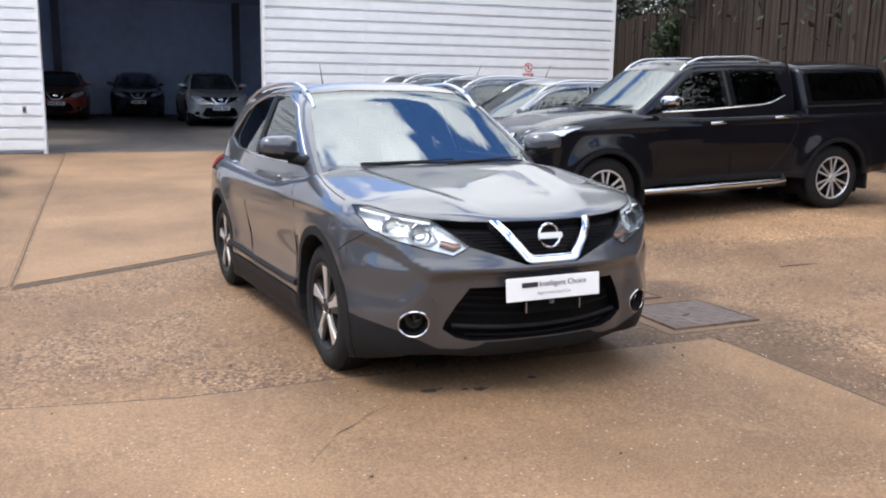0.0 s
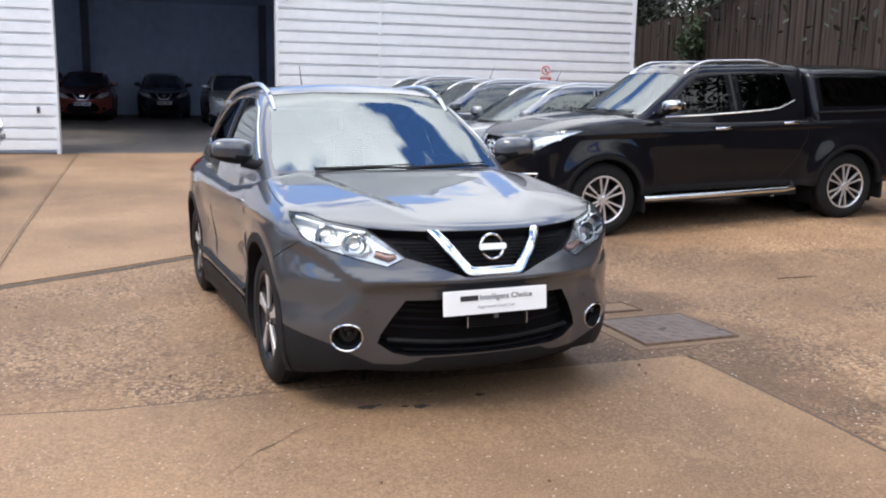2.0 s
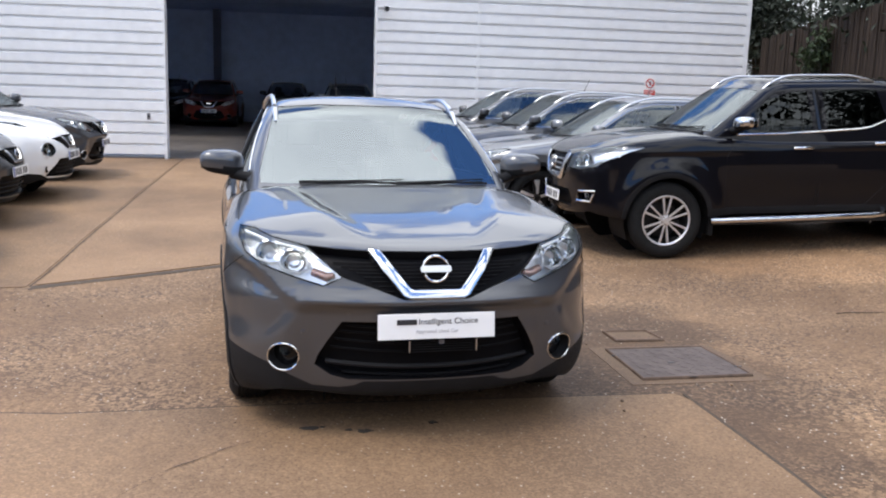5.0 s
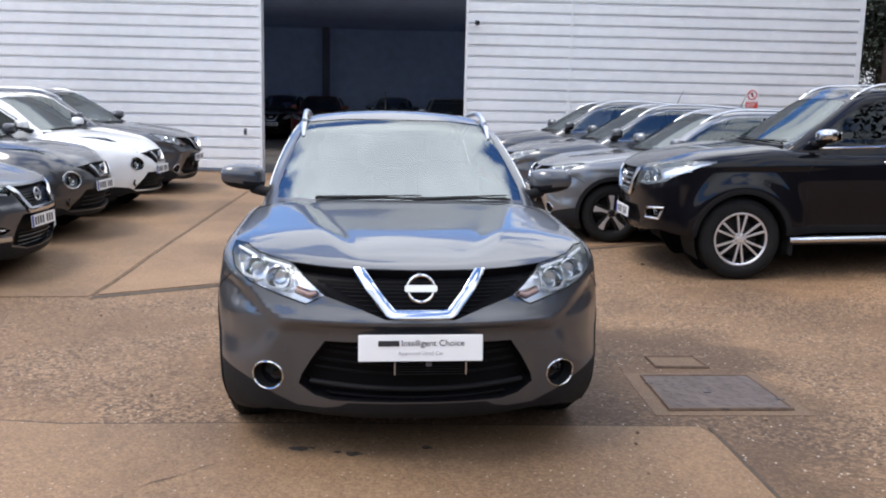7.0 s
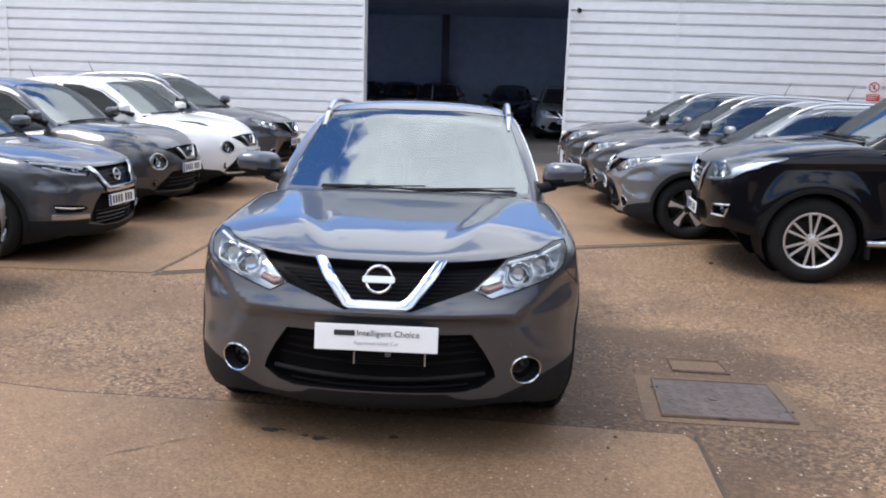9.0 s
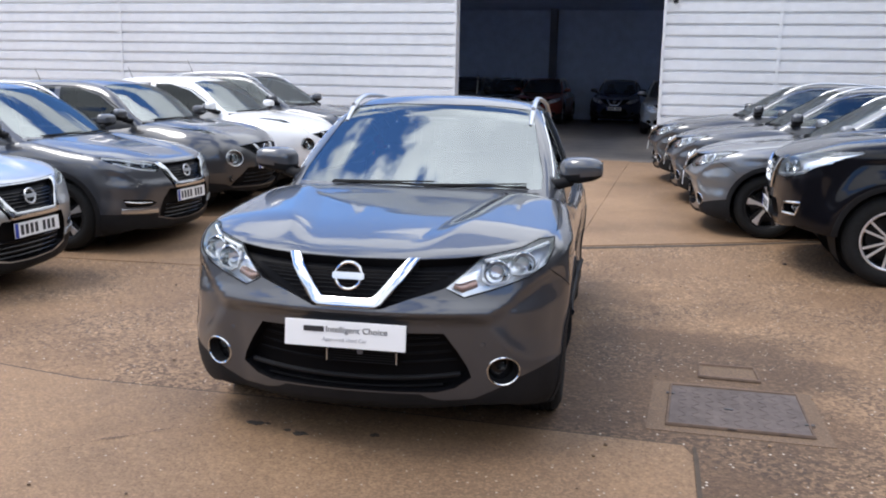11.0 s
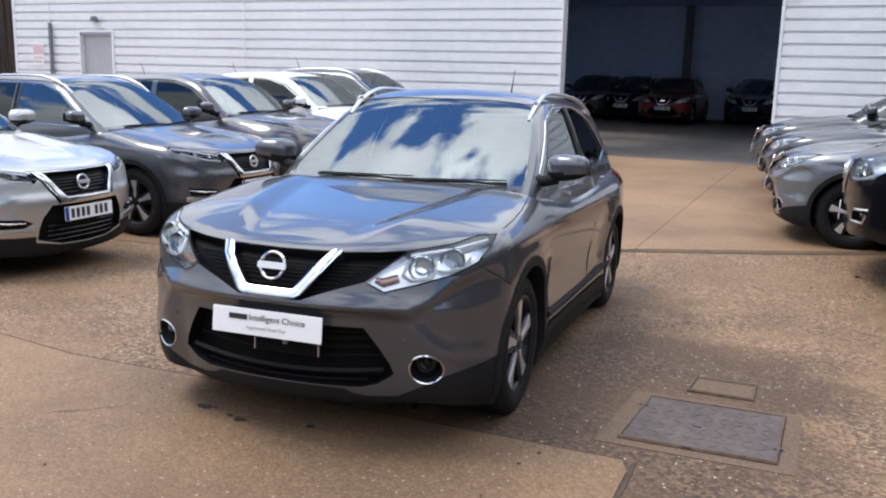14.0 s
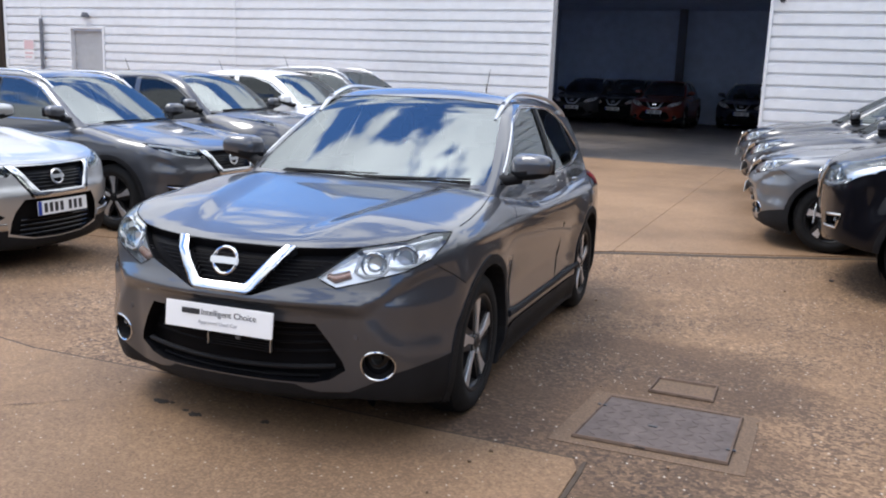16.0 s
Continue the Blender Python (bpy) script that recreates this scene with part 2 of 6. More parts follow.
def bell(q, c, w):
    return np.exp(-((q - c) / w) ** 2)


def lower_field(S, p):
    """Body below the windows: sides, bonnet, nose and tail."""
    x, y, z = p[..., 0], p[..., 1], p[..., 2]
    ay = np.abs(y)
    half = S["plan"](x)
    w = half + S["section"](z)
    for ax in (0.0, -S["base"]):
        r = np.sqrt((x - ax) ** 2 + (z - S["hub"]) ** 2)
        w = w + S["flare"] * bell(r, S["arch"], 0.13)
    mid = -0.5 * S["base"]
    w = w - S["waist"] * bell(z, 0.56, 0.16) * smooth(1.15, 0.7, np.abs(x - mid))
    w = w + 0.008 * smooth(-0.012, 0.012, z - S["crease"] - 0.035 * (-x)/2.6) * smooth(0.35, 0.0, x)
    top = z - (S["deck"](x) - S["crown"] * (ay / 0.8) ** 3
               + S["ridge"] * smooth(-0.10, 0.06, ay - S["ridge_y"](x)) * smooth(-0.6, -0.2, x) * smooth(0.78, 0.30, x))
    front = x - (S["nose"](z) - S["bow"] * (ay / 0.63) ** S["bow_p"])
    fold = S["fold"](ay)
    front = front + S["tuck"] * smooth(fold + 0.012, fold - 0.030, z) * smooth(0.66, 0.50, ay)
    rear = S["tail"](z) + 0.16 * (ay / 0.8) ** 2.6 - x
    f = smax(ay - w, front, S["round"])
    f = smax(f, rear, 0.16)
    if S["scoop"]:
        f = f + S["scoop"] * smooth(0.0, 0.085, ay - S["scoop_y"](z)) * smooth(0.40, 0.54, z) * smooth(0.84, 0.74, z) * smooth(0.34, 0.52, x)
    return smax(f, top, S["edge"])


def upper_field(S, p):
    """Glass house: pillars, windows, roof."""
    x, y, z = p[..., 0], p[..., 1], p[..., 2]
    ay = np.abs(y)
    side = ay - (S["glass_w"](z) - S["taper"] * smooth(-1.6, -3.4, x) - 0.05 * smooth(-1.0, -0.2, x))
    top = z - (S["roof"](x) - 0.05 * (ay / 0.6) ** 2.2)
    front = (x - (S["screen"](z) - S["screen_bow"] * (ay / 0.7) ** 2)) * S["screen_n"]
    rear = (S["back"](z) + 0.10 * (ay / 0.6) ** 2.4 - x) * 0.9
    f = smax(side, front, 0.07)
    f = smax(f, rear, 0.12)
    return smax(f, top, 0.09)


def crossover():
    return dict(
        base=2.646, hub=0.345, arch=0.425, flare=0.014, waist=0.028, crease=0.86, round=0.20, edge=0.07, crown=0.055,
        ridge=0.034, tuck=0.040, fold=curve((0.0, 0.628), (0.4, 0.622), (0.8, 0.61)), scoop=0.022,
        scoop_y=curve((0.30, 0.80), (0.455, 0.668), (0.53, 0.612), (0.618, 0.562), (0.68, 0.64), (0.75, 0.725), (0.80, 0.80)), bow=0.15, bow_p=2.3, taper=0.07, screen_bow=0.13, screen_n=0.55,
        plan=curve((0.9, 0.84), (0.5, 0.872), (0.1, 0.885), (-0.6, 0.880), (-1.3, 0.882), (-2.0, 0.886), (-2.7, 0.882), (-3.2, 0.85), (-3.5, 0.80)),
        section=curve((0.18, -0.035), (0.30, -0.005), (0.5, 0.0), (0.7, 0.008), (0.86, 0.0), (0.95, -0.03), (1.05, -0.07), (1.15, -0.11)),
        deck=curve((0.90, 0.79), (0.80, 0.845), (0.65, 0.895), (0.4, 0.945), (0.1, 0.985), (-0.2, 1.025), (-0.45, 1.06), (-1.2, 1.0), (-2.4, 1.03), (-3.5, 1.08)),
        ridge_y=curve((0.8, 0.24), (0.3, 0.40), (-0.4, 0.56)),
        nose=curve((0.16, 0.75), (0.22, 0.825), (0.30, 0.853), (0.42, 0.876), (0.54, 0.892), (0.625, 0.897), (0.70, 0.868), (0.80, 0.838), (0.88, 0.79), (1.0, 0.66)),
        tail=curve((0.25, -3.38), (0.45, -3.48), (0.65, -3.50), (0.85, -3.46), (1.05, -3.40), (1.2, -3.36)),
        glass_w=curve((0.90, 0.83), (1.0, 0.81), (1.15, 0.765), (1.3, 0.705), (1.45, 0.635), (1.6, 0.56)),
        roof=curve((-0.8, 1.50), (-1.15, 1.545), (-1.6, 1.585), (-2.2, 1.59), (-2.8, 1.56), (-3.25, 1.50)),
        screen=curve((0.9, -0.15), (1.0, -0.31), (1.25, -0.71), (1.45, -1.05), (1.6, -1.32)),
        back=curve((0.9, -3.50), (1.1, -3.43), (1.35, -3.30), (1.5, -3.16), (1.6, -3.05)))


def small_crossover():
    S = crossover()
    S.update(
        base=2.53, arch=0.41, flare=0.03, waist=0.05, crease=0.82, round=0.26, edge=0.11, crown=0.07, ridge=0.03, tuck=0.0, scoop=0.0, bow=0.17,
        plan=curve((0.9, 0.80), (0.5, 0.85), (0.1, 0.865), (-0.6, 0.85), (-1.3, 0.85), (-2.0, 0.865), (-2.6, 0.865), (-3.0, 0.83), (-3.3, 0.76)),
        section=curve((0.18, -0.08), (0.30, -0.03), (0.5, 0.0), (0.7, 0.01), (0.84, 0.0), (0.95, -0.04), (1.05, -0.09), (1.15, -0.14)),
        deck=curve((0.85, 0.80), (0.72, 0.885), (0.5, 0.955), (0.2, 1.01), (-0.1, 1.045), (-0.45, 1.075), (-1.2, 1.03), (-2.4, 1.06), (-3.3, 1.10)),
        ridge_y=curve((0.8, 0.36), (0.3, 0.46), (-0.4, 0.58)),
        nose=curve((0.16, 0.62), (0.25, 0.73), (0.36, 0.79), (0.5, 0.82), (0.62, 0.82), (0.75, 0.79), (0.88, 0.71), (1.0, 0.58)),
        tail=curve((0.25, -3.12), (0.45, -3.24), (0.65, -3.27), (0.85, -3.24), (1.05, -3.17), (1.2, -3.12)),
        glass_w=curve((0.90, 0.80), (1.0, 0.785), (1.15, 0.745), (1.3, 0.69), (1.45, 0.62), (1.6, 0.54)),
        roof=curve((-0.8, 1.47), (-1.15, 1.525), (-1.5, 1.56), (-2.0, 1.555), (-2.5, 1.50), (-3.0, 1.41)),
        screen=curve((0.9, -0.17), (1.0, -0.30), (1.25, -0.64), (1.45, -0.93), (1.6, -1.18)),
        back=curve((0.9, -3.24), (1.1, -3.16), (1.35, -2.98), (1.5, -2.80), (1.6, -2.65)))
    return S


def pickup():
    S = crossover()
    S.update(
        base=3.15, hub=0.385, arch=0.475, flare=0.05, waist=0.02, crease=1.05, round=0.17, edge=0.07, crown=0.05, ridge=0.03, tuck=0.0, scoop=0.0, bow=0.10, bow_p=2.4,
        taper=0.02, screen_bow=0.10, screen_n=0.6,
        plan=curve((0.95, 0.84), (0.5, 0.885), (0.1, 0.90), (-0.7, 0.885), (-2.0, 0.885), (-3.1, 0.90), (-4.4, 0.875)),
        section=curve((0.35, -0.05), (0.5, -0.01), (0.7, 0.0), (0.9, 0.005), (1.05, 0.0), (1.18, -0.020), (1.34, -0.07)),
        deck=curve((0.95, 0.99), (0.85, 1.065), (0.6, 1.15), (0.2, 1.215), (-0.2, 1.25), (-0.5, 1.265), (-1.2, 1.235), (-2.5, 1.225), (-4.4, 1.245)),
        ridge_y=curve((0.8, 0.42), (0.3, 0.5), (-0.4, 0.58)),
        nose=curve((0.36, 0.80), (0.46, 0.90), (0.6, 0.925), (0.85, 0.92), (1.0, 0.90), (1.1, 0.85), (1.22, 0.74)),
        tail=curve((0.4, -4.26), (0.6, -4.30), (1.2, -4.30)),
        glass_w=curve((1.1, 0.86), (1.25, 0.83), (1.4, 0.775), (1.6, 0.70), (1.8, 0.62)),
        roof=curve((-0.8, 1.70), (-1.05, 1.785), (-1.4, 1.825), (-2.1, 1.83), (-2.7, 1.81)),
        screen=curve((1.0, -0.02), (1.15, -0.20), (1.35, -0.50), (1.55, -0.82), (1.75, -1.12)),
        back=curve((1.0, -2.82), (1.5, -2.81), (1.8, -2.76)))
    return S


def canopy():
    S = pickup()
    S.update(
        glass_w=curve((1.1, 0.875), (1.28, 0.85), (1.5, 0.79), (1.7, 0.73), (1.85, 0.69)), taper=0.0, screen_bow=0.02, screen_n=1.0,
        roof=curve((-2.4, 1.77), (-3.0, 1.785), (-3.8, 1.77), (-4.3, 1.72)),
        screen=curve((1.0, -2.65), (1.8, -2.63)), back=curve((1.0, -4.28), (1.5, -4.22), (1.8, -4.10)))
    return S


def project(field, S, q, o):
    """Moves points q along the way from o until they lie on the surface."""
    lo, hi = np.zeros(len(q)), np.full(len(q), 2.5)
    for _ in range(24):
        t = (lo + hi) / 2
        inside = field(S, o + (q - o) * t[:, None]) < 0
        lo, hi = np.where(inside, t, lo), np.where(inside, hi, t)
    return o + (q - o) * lo[:, None]
def gradient(field, S, p):
    e = 0.004
    g = np.stack([field(S, p + d) - field(S, p - d) for d in np.eye(3) * e], -1)
    return g / np.maximum(np.linalg.norm(g, axis=-1, keepdims=True), 1e-9)


def shell(field, S, lo, hi, inner_lo, inner_hi, step):
    """A fine skin on the field: a gridded box without its floor, drawn onto the surface."""
    n = [max(2, int(round((hi[i] - lo[i]) / step))) for i in range(3)]
    g = [np.linspace(lo[i], hi[i], n[i] + 1) for i in range(3)]
    index, verts, faces = {}, [], []

    def vert(i, j, k):
        if (i, j, k) not in index:
            index[i, j, k] = len(verts)
            verts.append((g[0][i], g[1][j], g[2][k]))
        return index[i, j, k]
    for k in range(n[2]):
        for i in range(n[0]):
            faces.append([vert(i, 0, k), vert(i + 1, 0, k), vert(i + 1, 0, k + 1), vert(i, 0, k + 1)])
            faces.append([vert(i + 1, n[1], k), vert(i, n[1], k), vert(i, n[1], k + 1), vert(i + 1, n[1], k + 1)])
        for j in range(n[1]):
            faces.append([vert(n[0], j, k), vert(n[0], j + 1, k), vert(n[0], j + 1, k + 1), vert(n[0], j, k + 1)])
            faces.append([vert(0, j + 1, k), vert(0, j, k), vert(0, j, k + 1), vert(0, j + 1, k + 1)])
    for i in range(n[0]):
        for j in range(n[1]):
            faces.append([vert(i, j, n[2]), vert(i + 1, j, n[2]), vert(i + 1, j + 1, n[2]), vert(i, j + 1, n[2])])
    q = np.array(verts)
    o = np.clip(q, inner_lo, inner_hi)
    p = project(field, S, q, o)
    me = bpy.data.meshes.new("skin")
    me.from_pydata(p.tolist(), [], faces)
    bm = bmesh.new()
    bm.from_mesh(me)
    bpy.data.meshes.remove(me)
    return bm


def inside(poly, u, v):
    hit = False
    for (a, b), (c, d) in zip(poly, poly[1:] + poly[:1]):
        if (b > v) != (d > v) and u < (c - a) * (v - b) / (d - b) + a:
            hit = not hit
    return hit


def cut(bm, poly, axes, keep):
    """Cuts the outline poly, seen along the third axis, into the skin and takes the faces inside out as a bmesh of their own. keep(face centre, normal) says which faces it may touch."""
    a, b = "xyz".index(axes[0]), "xyz".index(axes[1])
    us, vs = [p[0] for p in poly], [p[1] for p in poly]
    m = 0.06

    def centre(f):
        c = f.calc_center_median()
        return c[a], c[b]
    bm.normal_update()
    local = []
    ulo, uhi, vlo, vhi = min(us) - m, max(us) + m, min(vs) - m, max(vs) + m
    for f in bm.faces:
        c = f.calc_center_median()
        if ulo < c[a] < uhi and vlo < c[b] < vhi and keep(c, f.normal):
            local.append(f)
    # work on the neighbourhood alone, then hand the rest back to the skin
    sub, twin, back = bmesh.new(), {}, {}
    for f in local:
        for v in f.verts:
            if v not in twin:
                twin[v] = sub.verts.new(v.co)
                back[twin[v]] = v
    local_sub = [sub.faces.new([twin[v] for v in f.verts]) for f in local]
    bmesh.ops.delete(bm, geom=local, context="FACES_ONLY")
    lim = 0.036
    local = local_sub
    for (u0, v0), (u1, v1) in zip(poly, poly[1:] + poly[:1]):
        no = [0.0, 0.0, 0.0]
        no[a], no[b] = v1 - v0, u0 - u1
        co = [0.0, 0.0, 0.0]
        co[a], co[b] = u0, v0
        fs = []
        elo, ehi, flo, fhi = min(u0, u1) - lim, max(u0, u1) + lim, min(v0, v1) - lim, max(v0, v1) + lim
        for f in sub.faces:
            c = f.calc_center_median()
            if elo < c[a] < ehi and flo < c[b] < fhi:
                fs.append(f)
        if fs:
            geom = list({e for f in fs for e in (*f.verts, *f.edges)}) + fs
            bmesh.ops.bisect_plane(sub, geom=geom, plane_co=co, plane_no=no, dist=1e-5)
    out = bmesh.new()
    made = {}
    for f in sub.faces:
        if inside(poly, *centre(f)):
            vs_ = []
            for v in f.verts:
                if v not in made:
                    made[v] = out.verts.new(v.co)
                vs_.append(made[v])
            out.faces.new(vs_)
        else:
            vs_ = []
            for v in f.verts:
                if v not in back:
                    back[v] = bm.verts.new(v.co)
                vs_.append(back[v])
            bm.faces.new(vs_)
    sub.free()
    loose = [e for e in bm.edges if not e.link_faces]
    if loose:
        bmesh.ops.delete(bm, geom=loose, context="EDGES")
    alone = [v for v in bm.verts if not v.link_faces]
    if alone:
        bmesh.ops.delete(bm, geom=alone, context="VERTS")
    return out


def push(bm, field, S, d):
    """Moves a cut piece along the surface's normals by d."""
    p = np.array([v.co for v in bm.verts])
    n = gradient(field, S, p)
    for v, q in zip(bm.verts, p + n * d):
        v.co = q


def rim(bm, depth, direction):
    """Walls round the open edge of a piece, to give it thickness."""
    edges = [e for e in bm.edges if e.is_boundary]
    ret = bmesh.ops.extrude_edge_only(bm, edges=edges)
    new_verts = [g for g in ret["geom"] if isinstance(g, bmesh.types.BMVert)]
    bmesh.ops.translate(bm, verts=new_verts, vec=Vector(direction) * depth)


def mirrored(poly):
    return [(-u, v) for u, v in reversed(poly)]


# ---- cars ----
def wheel(name, m, parent, radius=0.345, width=0.215, rim_r=0.235, spokes=5, style="wedge"):
    """A wheel whose outer face looks along +y: tyre, rim, spokes, hub cap."""
    hub = new(name)
    hub.parent = parent
    hub.matrix_basis = m
    w = width / 2
    prof = [(-w + 0.02, rim_r - 0.005), (-w, rim_r + 0.02), (-w - 0.004, (radius + rim_r) / 2), (-w + 0.015, radius - 0.02), (-w + 0.04, radius - 0.003)]
    for k in range(5):
        a = -w + 0.05 + k * (2 * w - 0.1) / 5
        s = (2 * w - 0.1) / 5
        prof += [(a + s * 0.12, radius), (a + s * 0.78, radius), (a + s * 0.82, radius - 0.008), (a + s * 1.05, radius - 0.008)]
    prof += [(w - 0.04, radius - 0.003), (w - 0.015, radius - 0.02), (w + 0.004, (radius + rim_r) / 2), (w, rim_r + 0.02), (w - 0.008, rim_r + 0.006), (w - 0.02, rim_r - 0.005)]
    part("tyre", lathe(prof, "y", 48), RUBBER, hub)
    rim_prof = [(-w + 0.02, rim_r - 0.004), (-w + 0.03, rim_r - 0.03), (w - 0.06, rim_r - 0.035), (w - 0.022, rim_r - 0.014), (w - 0.012, rim_r - 0.004), (w - 0.010, rim_r + 0.004), (w - 0.016, rim_r + 0.008)]
    part("rim", lathe(rim_prof, "y", 48), ALLOY_DARK, hub)
    part("rim_edge", lathe([(w - 0.0135, rim_r - 0.016), (w - 0.006, rim_r - 0.004), (w - 0.007, rim_r + 0.005), (w - 0.016, rim_r + 0.009)], "y", 48), ALLOY_DARK if style == "wedge" else ALLOY, hub)
    part("brake_disc", lathe([(-0.02, 0.05), (-0.02, rim_r * 0.72), (-0.035, rim_r * 0.72), (-0.035, 0.05)], "y", 32), ALLOY_DARK, hub)
    part("barrel_back", lathe([(-w + 0.05, 0.001), (-w + 0.05, rim_r - 0.03)], "y", 32), PLASTIC, hub)
    f = w - 0.012
    for k in range(spokes):
        a = 2 * math.pi * k / spokes + math.pi / 2
        rot = Matrix.Rotation(-a, 4, "Y")
        if style == "wedge":
            dark = prism([(0.03, -0.040), (rim_r - 0.012, -0.068), (rim_r - 0.012, 0.068), (0.03, 0.040)], "xz", f - 0.040, f - 0.012)
            bmesh.ops.transform(dark, matrix=rot, verts=dark.verts)
            part("spoke", dark, ALLOY_DARK, hub, flat=True)
            face = prism([(0.045, -0.014), (0.12, -0.016), (rim_r - 0.012, -0.050), (rim_r - 0.004, 0.004), (rim_r - 0.016, 0.026), (0.12, 0.019), (0.045, 0.016)], "xz", f - 0.014, f - 0.002, bevel=0.003)
            bmesh.ops.transform(face, matrix=rot, verts=face.verts)
            part("spoke_face", face, ALLOY, hub, flat=True)
        else:
            for off, wd in ((-0.021, 0.009), (0.021, 0.009)):
                face = prism([(0.05, off * 0.5 - wd), (rim_r - 0.006, off * 2.2 - wd * 1.3 + 0.012), (rim_r - 0.006, off * 2.2 + wd * 1.3 + 0.012), (0.05, off * 0.5 + wd)], "xz", f - 0.030, f - 0.004, bevel=0.003)
                bmesh.ops.transform(face, matrix=rot, verts=face.verts)
                part("spoke", face, ALLOY, hub, flat=True)
    part("hub_cap", lathe([(f - 0.04, 0.062), (f - 0.008, 0.058), (f - 0.004, 0.034), (f + 0.002, 0.030), (f + 0.004, 0.001)], "y", 24), ALLOY_DARK if style == "wedge" else ALLOY, hub)
    for k in range(5):
        a = 2 * math.pi * (k + 0.5) / 5 + math.pi / 2
        part("wheel_nut", lathe([(f - 0.02, 0.010), (f + 0.001, 0.009), (f + 0.001, 0.001)], "y", 6, None, Matrix.Translation((0.045 * math.cos(a), 0, 0.045 * math.sin(a)))), CHROME, hub)
    return hub


def circle(cx, cz, r, n=28, a0=0.0, a1=2 * math.pi):
    return [(cx + r * math.cos(a0 + (a1 - a0) * i / n), cz + r * math.sin(a0 + (a1 - a0) * i / n)) for i in range(n)]


def skin_bars(outline, field, S, axis, lift, radius, closed=True, steps=6, sub=3):
    """A thin bead that follows an outline on the surface."""
    pts = []
    n = len(outline)
    for i in range(n if closed else n - 1):
        p, q = Vector(outline[i]), Vector(outline[(i + 1) % n])
        for k in range(sub):
            pts.append(p.lerp(q, k / sub))
    if not closed:
        pts.append(Vector(outline[-1]))
    pts = onto(field, S, pts, axis, lift)
    return tube(pts, radius, steps, closed=closed)


def onto(field, S, pts, axis, lift=0.0):
    """Drops points along an axis ('x', '-x', 'y', '-y', 'z') onto the surface from outside."""
    p = np.array([list(q) for q in pts], float)
    i = "xyz".index(axis[-1])
    sign = -1.0 if axis[0] == "-" else 1.0
    d = np.zeros(3)
    d[i] = sign
    hi, lo = np.full(len(p), 6.0), np.zeros(len(p))
    start = p.copy()
    start[:, i] = S["core"][i] if i != 1 else 0.0
    for _ in range(25):
        t = (lo + hi) / 2
        ins = field(S, start + d * t[:, None]) < 0
        lo, hi = np.where(ins, t, lo), np.where(ins, hi, t)
    q = start + d * lo[:, None]
    return q + gradient(field, S, q) * lift


def glasshouse(S, step):
    h0, h1 = S["house"]
    z0, z1 = S.get("house_z", (0.93, 1.65))
    m0, m1 = h0 + 0.9, h1 - 0.95
    if m0 > m1 - 0.1:
        m0, m1 = (h0 + h1) / 2 - 0.05, (h0 + h1) / 2 + 0.05
    return shell(upper_field, S, (h0, -0.85, z0), (h1, 0.85, z1), (m0, 0, z0 + 0.07), (m1, 0, z0 + 0.17), step)


